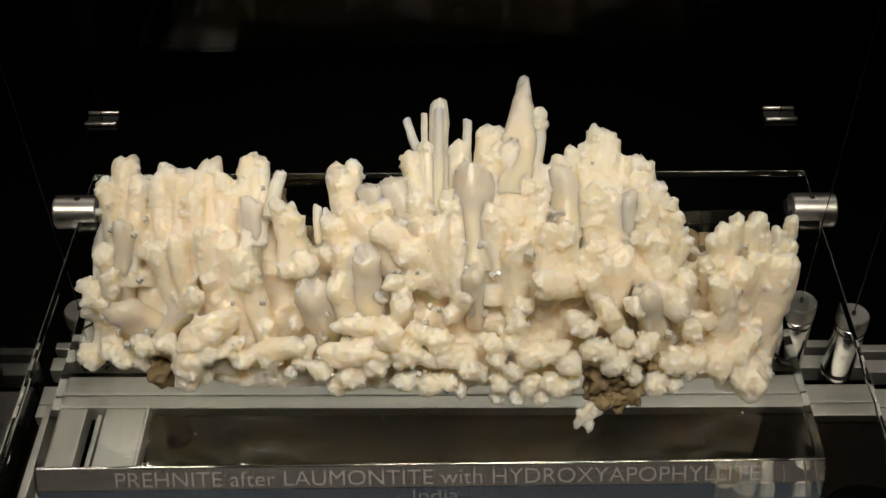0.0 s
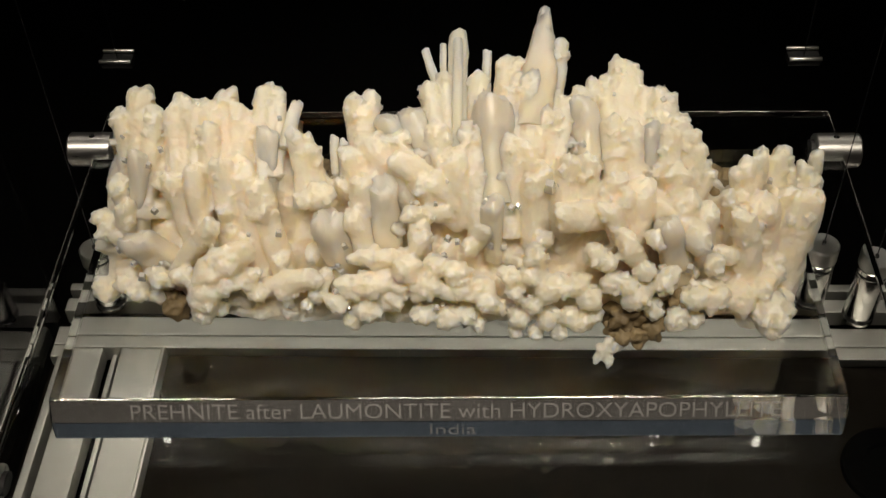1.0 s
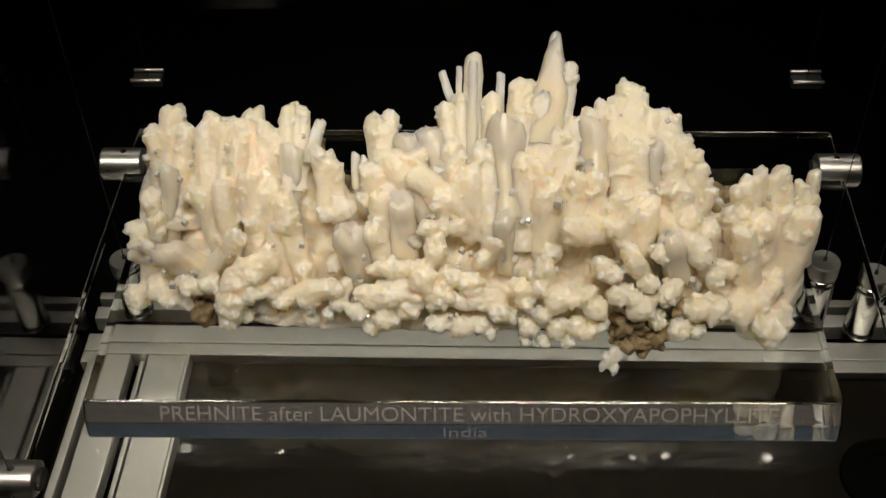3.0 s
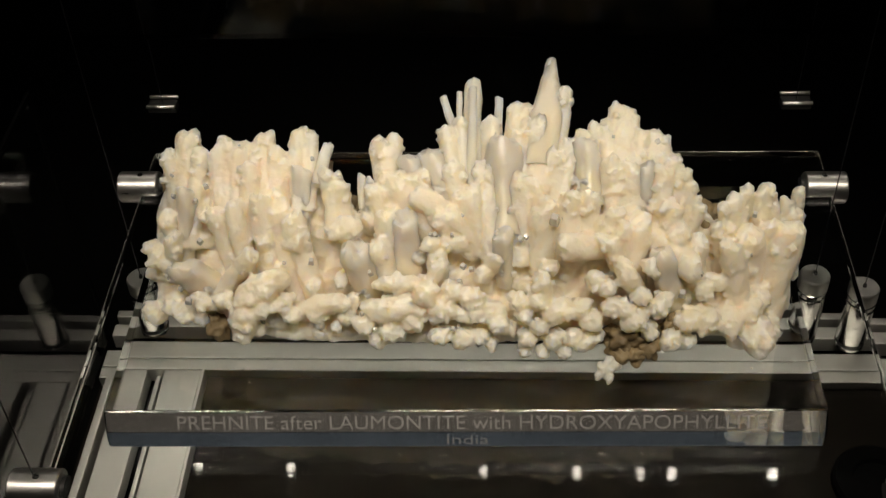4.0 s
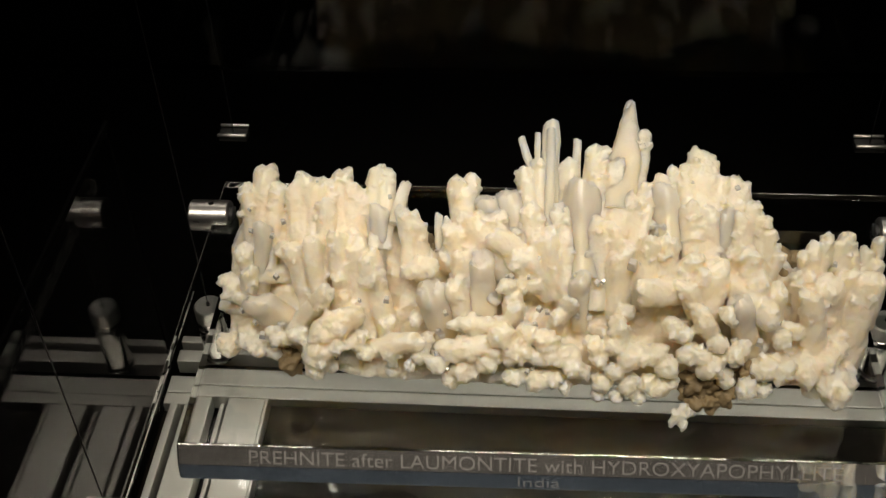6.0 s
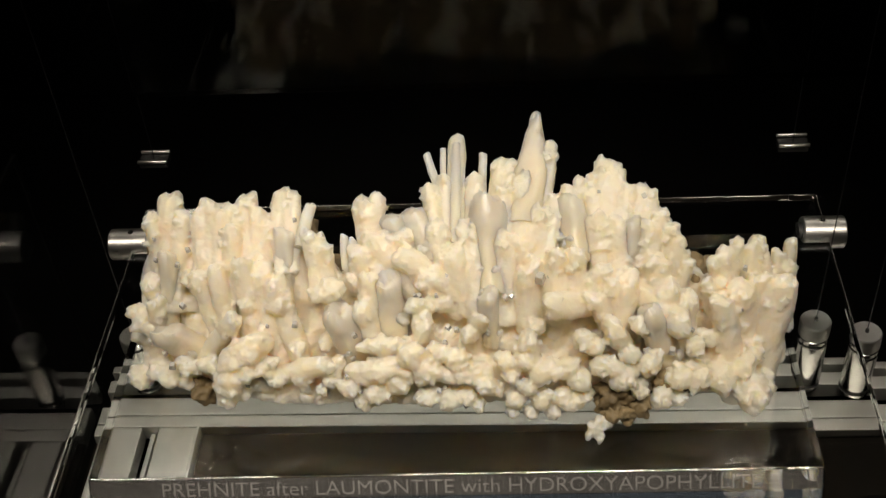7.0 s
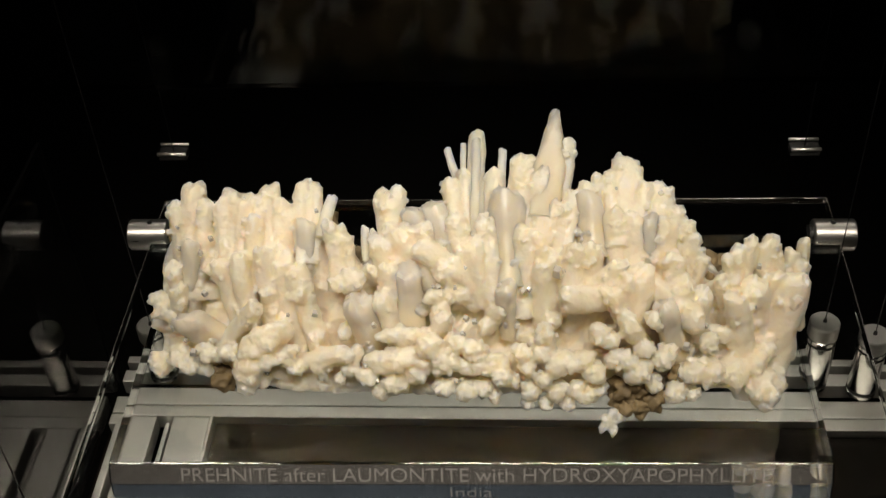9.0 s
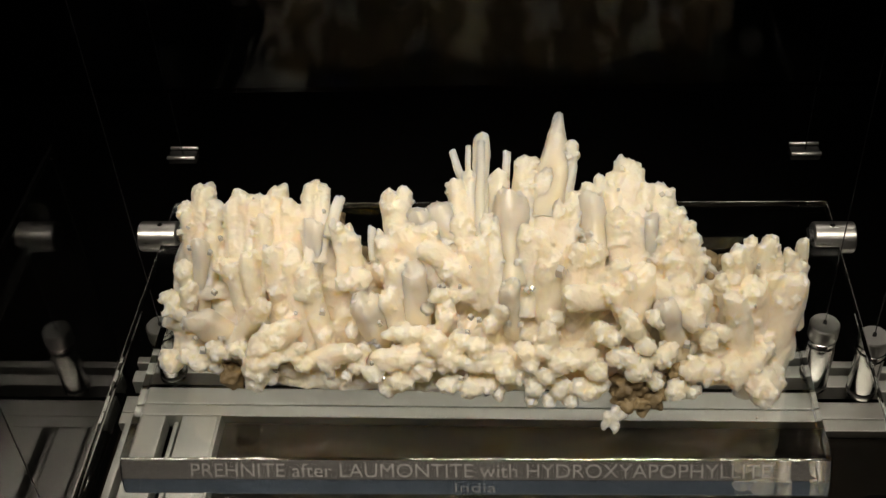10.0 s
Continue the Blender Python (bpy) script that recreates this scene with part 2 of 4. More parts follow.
R_LABEL = "grey anodised aluminium rail in the case floor"
T = BASE_Z
rail("floor_rail", (-0.2385, 0.62, RY0, 0.0452, T - 0.012, T), ALU_X, R_LABEL + ", broad and flat")
rail("floor_rail", (-0.2385, 0.62, 0.0458, 0.060, T - 0.012, T), ALU_X, R_LABEL + ", broad and flat")
rail("floor_rail", (-0.166, 0.62, RY0 - 0.0016, RY0 - 0.0004, T - 0.005, T + 0.0012), STEEL, R_LABEL + ", thin bright lip")
rail("floor_rail", (-0.2385, 0.62, 0.073, 0.0835, T - 0.012, T), ALU_X, R_LABEL + ", narrow, beside a groove")
rail("floor_rail", (-0.2385, 0.62, 0.0885, 0.0945, T - 0.010, T + 0.002), ALU_X, R_LABEL + ", thin bright lip")
rail("floor_rail", (-0.193, -0.169, -0.15, RY0 - 0.0005, T - 0.012, T), ALU_Y, R_LABEL + ", broad and flat")
rail("floor_rail", (-0.1685, -0.1665, -0.15, RY0 - 0.0005, T - 0.012, T + 0.0015), ALU_Y, R_LABEL + ", thin bright lip")
rail("floor_rail", (-0.1995, -0.1965, -0.15, RY0 - 0.0005, T - 0.014, T - 0.006), ALU_Y, R_LABEL + ", sunk in a groove")
rail("floor_rail", (-0.224, -0.204, -0.15, RY0 - 0.0005, T - 0.012, T), ALU_Y, R_LABEL + ", broad and flat")
rail("floor_rail", (-0.2325, -0.2275, -0.15, RY0 - 0.0005, T - 0.010, T + 0.003), ALU_Y, R_LABEL + ", thin bright lip")


# ---- the hanging shelf ----
shelf = empty("glass_shelf", pose(0, 0, 0))
tagged(shelf, "clear glass shelf with polished edges hung on steel wires", "shelf")
pane = part("pane", block(-0.1981, 0.2211, -0.1696, 0.1286, -0.010, 0.0, 0.0007), GLASS, shelf)
pane.visible_shadow = False
for bounds in ((-0.1986, -0.1982, -0.1696, 0.1286, -0.0096, -0.0004), (0.2212, 0.2216, -0.1696, 0.1286, -0.0096, -0.0004),
               (-0.1981, 0.2211, 0.1287, 0.1291, -0.0096, -0.0004), (-0.1981, 0.2211, -0.1701, -0.1697, -0.0096, -0.0004)):
    part("polished_edge", block(*bounds), GREY_FILM, shelf, "greenish polished glass edge").visible_shadow = False


def cable_clamp(m):
    """A short steel barrel across the shelf's edge, with a slot for the glass and a hole for the wire."""
    e = empty("cable_clamp", m)
    part("barrel", turned([(0.0090, 0), (0.0098, 0.0008), (0.0098, 0.0242), (0.0091, 0.0250)], 44, "x"), STEEL, e, smooth=True)
    part("collar", turned([(0.0062, -0.0024), (0.0062, 0.0)], 28, "x"), RUBBER, e, "black rubber collar against the glass", True)
    part("grub_screw", turned([(0.0018, 0.0090), (0.0018, 0.0100)], 12, "z"), CHROME, e).location = (0.011, 0, 0)
    return tagged(e, "short brushed steel cable clamp gripping the glass shelf", "cable clamp", "cable clamps")


clamp = cable_clamp(pose(0.2075, 0.098, -0.004))
copy_thing(clamp, pose(-0.1895, 0.100, -0.004, 0, 0, 180))
copy_thing(clamp, pose(-0.1895, -0.128, -0.004, 0, 0, 180))
copy_thing(clamp, pose(0.2075, -0.128, -0.003))


def tensioner(m):
    """An upright steel wire anchor standing on the rails."""
    e = empty("wire_tensioner", m)
    part("foot_ring", turned([(0.0080, 0), (0.0094, 0.0005), (0.0094, 0.0025), (0.0080, 0.003)], 36), CHROME, e, smooth=True)
    part("gasket", turned([(0.0089, 0.003), (0.0089, 0.006)], 36), RUBBER, e, "black rubber gasket", True)
    part("sleeve", turned([(0.0092, 0.006), (0.0094, 0.0065), (0.0094, 0.0395), (0.0089, 0.040)], 40), CHROME, e, smooth=True)
    part("neck", turned([(0.0084, 0.040), (0.0084, 0.0415)], 36), RUBBER, e, "dark groove", True)
    part("ring", turned([(0.0089, 0.0415), (0.0093, 0.0418), (0.0093, 0.0447), (0.0089, 0.045)], 36), CHROME, e, smooth=True)
    part("cap", turned([(0.0086, 0.045), (0.0086, 0.046), (0.0094, 0.0463), (0.0094, 0.0555), (0.0087, 0.0565)], 40), STEEL, e, "bright flat steel cap", True)
    part("ferrule", turned([(0.0013, 0.0565), (0.0011, 0.0585)], 12), RUBBER, e)
    return tagged(e, "polished steel wire tensioner standing on an aluminium rail", "tensioner", "wire tensioners")


WIRE_SPOTS = ((0.2195, 0.0755), (0.2495, 0.0695), (-0.2065, 0.0715), (-0.2015, -0.128), (0.2195, -0.128))
anchor = tensioner(pose(*WIRE_SPOTS[0], BASE_Z))
for x, y in WIRE_SPOTS[1:]:
    copy_thing(anchor, pose(x, y, BASE_Z))
wire = part("steel_wire", turned([(0.00032, 0.0), (0.00032, 1.55)], 8), WIRE, smooth=True)
wire.matrix_basis = pose(*WIRE_SPOTS[0], BASE_Z + 0.058)
tagged(wire, "thin dark steel wire rising from a tensioner", "wire", "shelf wires")
for x, y in WIRE_SPOTS[1:]:
    copy_thing(wire, pose(x, y, BASE_Z + 0.058))

def pin_clip(x):
    """A small dark block with two bright bars on a wire behind the glass pane, added for a clamp's reflection."""
    e = empty("pin_clip", pose(x, 0.1705, 0.010))
    part("body", block(0.0, 0.019, -0.0045, 0.0045, -0.006, -0.0012, 0.0006), RUBBER, e, "black block")
    for dy in (-0.0055, 0.0055):
        part("highlight_bar", turned([(0.0010, 0.0), (0.0012, 0.0003), (0.0012, 0.0187), (0.0010, 0.019)], 14, "x"), STEEL, e, "bar standing for a mirrored clamp highlight", True).location = (0, dy, 0)
    part("wire", turned([(0.0003, 0.0), (0.0003, 1.06)], 8), WIRE, e, smooth=True).location = (0.0095, 0, -0.002)
    return tagged(e, "added dark block with two bars standing for a clamp's mirrored highlights", "wire clip", "wire clips behind the glass")


pin_clip(0.204)
pin_clip(-0.210)

cap = part("cable_grommet", turned([(0.026, 0), (0.026, 0.004), (0.024, 0.006), (0.015, 0.006), (0.014, 0.003)], 48), BLACK, smooth=True)
cap.matrix_basis = pose(0.245, -0.038, BASE_Z - 0.006)
tagged(cap, "round black rubber grommet on the dark floor panel", "grommet")


# ---- the acrylic label base ----
SLAB = pose(-0.171, -0.099, 0.0003, 0, 0, 0.75)
SW, SD, SH, SLOPE = 0.3525, 0.166, 0.0197, 0.0068
FOLD_Y, FOLD_Z = -0.0054, 0.0100
base = empty("label_base", SLAB)
tagged(base, "clear thick acrylic base, its sloping front edge engraved with white lettering", "display base")


def extruded(section, x0, x1, edge, segments):
    bm = bmesh.new()
    ends = [[bm.verts.new((x, y, z)) for y, z in section] for x in (x0, x1)]
    k = len(section)
    for i in range(k):
        bm.faces.new((ends[0][i], ends[0][(i + 1) % k], ends[1][(i + 1) % k], ends[1][i]))
    bm.faces.new(ends[0])
    bm.faces.new(ends[1])
    bmesh.ops.recalc_face_normals(bm, faces=bm.faces[:])
    if edge:
        bmesh.ops.bevel(bm, geom=bm.edges[:], offset=edge, segments=segments, affect="EDGES")
    return bm




def bowed(a, b, sag, n=8):
    """Points from a to b along a shallow arc that bulges to the front."""
    (ya, za), (yb, zb) = a, b
    long = math.hypot(yb - ya, zb - za)
    ny, nz = (za - zb) / long, (yb - ya) / long
    if ny > 0:
        ny, nz = -ny, -nz
    return [(ya + (yb - ya) * i / n + ny * sag * 4 * (i / n) * (1 - i / n), za + (zb - za) * i / n + nz * sag * 4 * (i / n) * (1 - i / n)) for i in range(n)]


FRONT = bowed((0.0, SH), (FOLD_Y, FOLD_Z), 0.00022) + bowed((FOLD_Y, FOLD_Z), (-SLOPE, 0.0), 0.00022) + [(-SLOPE, 0.0)]
body = extruded([(SD, 0.0), (SD, SH)] + FRONT, 0.0, SW, 0, 0)
bmesh.ops.bevel(body, geom=[e for e in body.edges if e.calc_face_angle(0) > 0.35], offset=0.0006, segments=3, affect="EDGES")
for e in body.edges:
    e.smooth = e.calc_face_angle(0) < 0.4
slab = part("slab", body, ACRYLIC, base, smooth=True)
slab.visible_shadow = False


def film(name, y0, z0, y1, z1, mat, label):
    """A thin film added on one facet of the base, tinted for its reflections."""
    dy, dz = y1 - y0, z1 - z0
    n = math.hypot(dy, dz)
    ny, nz = -dz / n * 0.0003, dy / n * 0.0003
    ob = part(name, extruded([(y0 + ny, z0 + nz), (y1 + ny, z1 + nz), (y1 + 2 * ny, z1 + 2 * nz), (y0 + 2 * ny, z0 + 2 * nz)], 0.001, SW - 0.001, 0, 0), mat, base, label)
    ob.visible_shadow = False
    return ob


film("upper_facet", FOLD_Y + 0.0001, FOLD_Z + 0.0002, -0.0004, SH - 0.0006, GREY_FILM, "thin grey film lightening the clear facet")
# Added film: brightens the rear face in place of light gathered at the edge.
film("rear_facet", SD, SH - 0.001, SD, 0.001, GREY_FILM, "thin grey film lightening the clear facet")
film("lower_facet", -SLOPE + 0.0002, 0.0006, FOLD_Y - 0.0001, FOLD_Z - 0.0002, BLUE_REFLECTION, "thin film tinted with the facet's bluish reflection")


def lettering(text, size, width, x, up, upper):
    """Letters on the bevelled front face; up: how far along the slope."""
    cu = bpy.data.curves.new("lettering", "FONT")
    cu.body, cu.size, cu.extrude, cu.offset = text, size, 0.00008, -size * 0.012
    tmp = bpy.data.objects.new("lettering_curve", cu)
    scene.collection.objects.link(tmp)
    bpy.context.view_layer.update()
    me = bpy.data.meshes.new_from_object(tmp.evaluated_get(bpy.context.evaluated_depsgraph_get()))
    bpy.data.objects.remove(tmp)
    me.materials.clear()
    me.materials.append(FROST)
    xs = [v.co.x for v in me.vertices]
    k = width / (max(xs) - min(xs))
    (ya, za), (yb, zb) = ((FOLD_Y, FOLD_Z), (0.0, SH)) if upper else ((-SLOPE, 0.0), (FOLD_Y, FOLD_Z))
    slope = math.atan2(zb - za, yb - ya)
    for v in me.vertices:
        v.co.x = (v.co.x - min(xs)) * k
    ob = new("engraved_lettering", me)
    ob.parent = base
    ob.matrix_basis = pose(x, ya + up * math.cos(slope) - 0.0005, za + up * math.sin(slope) + 0.0002, math.degrees(slope))
    ob["label"] = "frosted white engraved lettering"
    return ob


lettering("PREHNITE after LAUMONTITE with HYDROXYAPOPHYLLITE", 0.0103, 0.2865, 0.0365, 0.0016, True)
lettering("India", 0.0095, 0.0205, 0.169, 0.0020, False)

for sx, sy, sr in ((0.320, 0.026, 0.0007), (0.155, 0.026, 0.0005), (0.243, 0.060, 0.0005), (0.070, 0.018, 0.0005)):
    chip = bmesh.new()
    bmesh.ops.create_icosphere(chip, subdivisions=1, radius=sr)
    part("crumb", chip, WHITE, base, "tiny white crumb").location = (sx, sy, SH + sr * 0.6)
scratch = part("scratch", block(-0.0045, 0.0045, -0.00012, 0.00012, 0.0, 0.00008), FROST, base, "short pale scratch")
scratch.matrix_basis = pose(0.104, 0.010, SH + 0.00005, 0, 0, 48)

# ---- the specimen ----
specimen = empty("mineral_specimen", pose(0, 0, 0.02))
specimen.matrix_basis = Matrix.Identity(4)
tagged(specimen, "cream-white prehnite cluster of rough finger-like crystals on an acrylic base", "mineral specimen")
N = noise.noise


SEEDS = iter(range(1, 100000))
CRUST = bmesh.new()


def fuse(bm):
    """Grows a crystal or nodule into the one crust that covers the specimen."""
    me = bpy.data.meshes.new("grown")
    bm.to_mesh(me)
    bm.free()
    CRUST.from_mesh(me)
    bpy.data.meshes.remove(me)


def grains(p, size):
    """A height, -0.5 to 0.5, that is level over each small crystal grain of the given size."""
    c = noise.voronoi(p / size)[1][0]
    return N(c * 3.7 + Vector((0.31, 0.17, 0.73)))


def prism(tip, root, r, mat, name, sides, square, rings, crown, foot, rag, point=0.0, sink=0.35, fused=False):
    """A crystal from root to tip. crown: how ragged its end is; foot: its width at the root; point: how far the end tapers."""
    tip, root = Vector(tip), Vector(root)
    seed = next(SEEDS)
    rnd = random.Random(seed)
    root = root - (tip - root) * sink
    ax = tip - root
    length = max(ax.length - 0.4 * r * (foot(1.0) if callable(foot) else 1.0), r * 1.5)
    z = ax.normalized()
    x = z.cross(Vector((rnd.uniform(-1, 1), rnd.uniform(-1, 1), 0.3))).normalized()
    y = z.cross(x)
    wide = rnd.uniform(0.86, 1.14)
    bend = Vector((rnd.uniform(-1, 1), rnd.uniform(-1, 1), 0)) * r * 0.35 * rag
    lean = rnd.uniform(0, 2 * math.pi)
    off = Vector((seed * 7.13, seed * 3.71, seed * 1.37)) * 0.01
    bm = bmesh.new()
    loops = []
    end = 0.88
    for j in range(rings + 4):
        s = min(1.0, end * j / rings) if j <= rings else 1.0
        inner = 1.0 if j <= rings else (0.92, 0.70, 0.38)[j - rings - 1]
        grow = foot(s) if callable(foot) else foot + (1 - foot) * s
        if point and s > 1 - point:
            grow *= 1 - 0.55 * (s - 1 + point) / point
        loop = []
        for i in range(sides):
            a = 2 * math.pi * i / sides
            c, d = math.cos(a), math.sin(a)
            k = (abs(c) ** square + abs(d) ** square) ** (-1 / square) * 0.93
            flat = (x * c * wide + y * d / wide) * (r * grow * k * inner)
            up = s * length + (0.30 * r * math.cos(a - lean) * s ** 3 + (0.5 * r * grow * (1 - inner ** 2)))
            p = root + z * up + flat + bend * math.sin(s * math.pi)
            out = (x * c + y * d)
            q = p + off
            amp = rag * r * (0.34 * N(q * (0.40 / r)) + 0.16 * N(q * (1.1 / r)) + 0.20 * grains(q, max(0.8 * r, 0.0026)) * s * s + 0.12 * grains(q, 0.0016) * s)
            p += out * amp
            if s > 0.8:
                p += z * (crown * r * (grains(q * 1.3, max(0.7 * r, 0.002)) * 1.5 + 0.5 * grains(q, 0.0013))) * (s - 0.8) * 5
            loop.append(bm.verts.new(p))
        loops.append(loop)
    for a, b in zip(loops, loops[1:]):
        for i in range(sides):
            bm.faces.new((a[i], a[(i + 1) % sides], b[(i + 1) % sides], b[i]))
    bm.faces.new(loops[0][::-1])
    bm.faces.new(loops[-1])
    bm.normal_update()
    for e in bm.edges:
        if len(e.link_faces) == 2 and e.calc_face_angle(0) > 1.1:
            e.smooth = False
    if fused:
        fuse(bm)
        return None
    ob = part(name, bm, mat, specimen, smooth=True)
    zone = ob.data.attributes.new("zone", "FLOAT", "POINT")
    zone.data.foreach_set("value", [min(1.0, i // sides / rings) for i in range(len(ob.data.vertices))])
    return ob


def sprinkle(tip, root, r, count):
    """Small blocky crystals that crust the upper part of a larger one."""
    rnd = random.Random(next(SEEDS))
    way = (tip - root).normalized()
    side = way.cross(Vector((0.3, 0.5, 0.8))).normalized()
    other = way.cross(side)
    for _ in range(count):
        a, s = rnd.uniform(0, 2 * math.pi), rnd.random() ** 0.6
        size = rnd.uniform(0.0010, 0.0024) * (0.7 + 0.3 * min(r / 0.006, 1.4))
        bm = bmesh.new()
        bmesh.ops.create_cube(bm, size=size * 1.5)
        out = (side * math.cos(a) + other * math.sin(a)) * (r * rnd.uniform(0.72, 0.93))
        if s > 0.85:
            out *= rnd.uniform(0.1, 1.0)
        spot = root + (tip - root) * (0.35 + 0.60 * s) + out
        bm.transform(Matrix.Translation(spot) @ pose(0, 0, 0, rnd.uniform(0, 90), rnd.uniform(0, 90), rnd.uniform(0, 90)))
        fuse(bm)


def finger(x, y, z, bx, by, bz, r):
    fine = 36 if r > 0.004 else 24
    wide = r * (1.12 if z < 0.098 else 1.22)
    tip, root = Vector((x, y, z)), Vector((bx, by, bz))
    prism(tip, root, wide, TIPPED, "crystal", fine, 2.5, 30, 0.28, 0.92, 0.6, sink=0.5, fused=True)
    sprinkle(tip, root, wide, int(8 + 1100 * r))


def rod(x, y, z, bx, by, bz, r):
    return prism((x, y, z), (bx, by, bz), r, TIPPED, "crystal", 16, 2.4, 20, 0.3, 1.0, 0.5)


def grey(x, y, z, bx, by, bz, r):
    sprinkle(Vector((bx, by, bz)), Vector((bx, by, bz)) * 0.6 + Vector((x, y, z)) * 0.4, r, 14)
    return prism((x, y, z), (bx, by, bz), r * 1.08, GREY, "crystal", 32, 3.0, 26, 0.30, 0.96, 0.55, 0.0, sink=min(0.4, 0.008 / (Vector((x, y, z)) - Vector((bx, by, bz))).length))


def spire(x, y, z, bx, by, bz, r):
    return prism((x, y, z), (bx, by, bz), r, GREY, "crystal", 32, 2.8, 34, 0.2, lambda s: 1.0 if s < 0.5 else 1.0 - 0.66 * (s - 0.5) / 0.5, 0.7, sink=0.1)


def window_crystal(x, y, z, bx, by, bz, r):
    """A rounded crystal with a clear grey middle inside a pale rim."""
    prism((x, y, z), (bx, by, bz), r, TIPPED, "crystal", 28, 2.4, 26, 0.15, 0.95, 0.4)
    way = (Vector((x, y, z)) - Vector((bx, by, bz))).normalized()
    front = Vector((0, -1, 0.9)).normalized() * (r * 0.62)
    tip = Vector((x, y, z)) - way * (r * 0.9) + front
    return prism(tip, Vector((bx, by, bz)) + front, r * 0.62, GREY, "crystal", 24, 2.6, 20, 0.1, 1.0, 0.25, sink=0.8)


def clear_crystal(x, y, z, r):
    """A small clear crystal with bevelled square faces."""
    seed = next(SEEDS)
    rnd = random.Random(seed)
    bm = bmesh.new()
    bmesh.ops.create_cube(bm, size=2 * r)
    for v in bm.verts:
        v.co.z *= 1.35
        if v.co.z > 0:
            v.co.x *= 0.7
            v.co.y *= 0.7
    bmesh.ops.bevel(bm, geom=bm.edges[:], offset=r * 0.14, segments=1, affect="EDGES")
    bm.transform(pose(x, y, z, 28 + rnd.uniform(-9, 9), rnd.uniform(-12, 12), 0) @ pose(0, 0, 0, 0, 0, rnd.uniform(0, 90)))
    return part("clear_crystal", bm, APOPHYLLITE, specimen, "clear glassy crystal")


def nodule(tip, root, r, mat, name="nodule", sub=4):
    tip, root = Vector(tip), Vector(root)
    seed = next(SEEDS)
    mid, ax = (tip + root) / 2, tip - root
    long = 1 + ax.length / (2 * r)
    bm = bmesh.new()
    bmesh.ops.create_icosphere(bm, subdivisions=sub, radius=r)
    turn = ax.to_track_quat("Z", "Y").to_matrix() if ax.length > 1e-5 else Matrix.Identity(3)
    off = Vector((seed * 1.7, seed * 2.3, seed * 0.9)) * 0.01
    for v in bm.verts:
        n = v.co.normalized()
        c = Vector((n.x * r, n.y * r, n.z * r * long))
        p = c + off
        d = noise.voronoi(p * (1.5 / r))[0][0]
        k = 0.34 * N(p * (0.8 / r)) + 0.34 * (0.34 - d) + 0.14 * grains(p, max(0.42 * r, 0.0018)) + 0.05 * grains(p, 0.0012)
        if name == "matrix_lump":
            k = 0.9 * N(p * (0.9 / r)) + 0.5 * N(p * (2.4 / r)) + 0.25 * grains(p, 0.0016)
        v.co = mid + turn @ (c * 0.95 + n * (r * k))
    if name == "nodule":
        fuse(bm)
        return None
    return part(name, bm, mat, specimen, smooth=True)


def lump(x, y, z, bx, by, bz, r):
    nodule((x, y, z), (bx, by, bz), r * 1.16, WHITE)
    mid = (Vector((x, y, z)) + Vector((bx, by, bz))) / 2
    sprinkle(mid + Vector((0, -0.3, 1)) * (0.75 * r), mid - Vector((0, -0.3, 1)) * (0.9 * r), r * 1.15, int(8 + 1500 * r))


def brown(x, y, z, bx, by, bz, r):
    return nodule((x, y, z), (bx, by, bz), r * 1.1, BROWN, "matrix_lump", 4)


# the core under the crystals
def front_line(x, z):
    return float(np.interp(z, (0.0, 0.02, 0.05, 0.08, 0.10, 0.115, 0.125, 0.14), (-0.088, -0.074, -0.063, -0.043, -0.022, 0.022, 0.055, 0.09))) + 0.035 * min(1.3, abs(x) / 0.165) ** 4


REACH = (0.050, 0.112, 0.113, 0.112, 0.072, 0.105, 0.115, 0.118, 0.125, 0.120, 0.095, 0.068, 0.070, 0.062)


def reach(x):
    """How high and far back the crystals reach: height plus depth."""
    return float(np.interp(x, (-0.165, -0.14, -0.11, -0.07, -0.045, -0.03, 0.0, 0.02, 0.05, 0.085, 0.115, 0.13, 0.15, 0.17), REACH))


def crest(x):
    """The height at which the front of the core meets its reach."""
    lo, hi = 0.03, 0.13
    for _ in range(20):
        mid = (lo + hi) / 2
        lo, hi = (mid, hi) if mid + front_line(x, mid) + 0.014 < reach(x) - 0.013 else (lo, mid)
    return lo


bm = bmesh.new()
grid = []
NX, NS = 90, 44
for i in range(NX + 1):
    x = -0.156 + 0.318 * i / NX
    top = crest(x)
    row = []
    for j in range(NS + 1):
        s = j / NS
        if s < 0.6:
            z = 0.030 + (top - 0.030) * s / 0.6
            y = front_line(x, z) + (0.009 if z < 0.045 else 0.018)
        else:
            q = (s - 0.6) / 0.4
            z = top * (1 - q) + 0.024 * q
            y = front_line(x, top) + 0.014 + 0.030 * math.sin(q * math.pi / 2)
        p = Vector((x, y, z))
        p += Vector((0, -1, 0.6)) * (0.005 * N(p * 60) + 0.003 * N(p * 150) + 0.0015 * N(p * 420))
        row.append(bm.verts.new(p))
    row.append(bm.verts.new((x, -0.02, 0.0235)))
    grid.append(row)
for a, b in zip(grid, grid[1:]):
    m = len(a)
    for j in range(m):
        bm.faces.new((a[j], b[j], b[(j + 1) % m], a[(j + 1) % m]))
bm.faces.new(grid[0])
bm.faces.new(grid[-1][::-1])
bmesh.ops.recalc_face_normals(bm, faces=bm.faces[:])
fuse(bm)

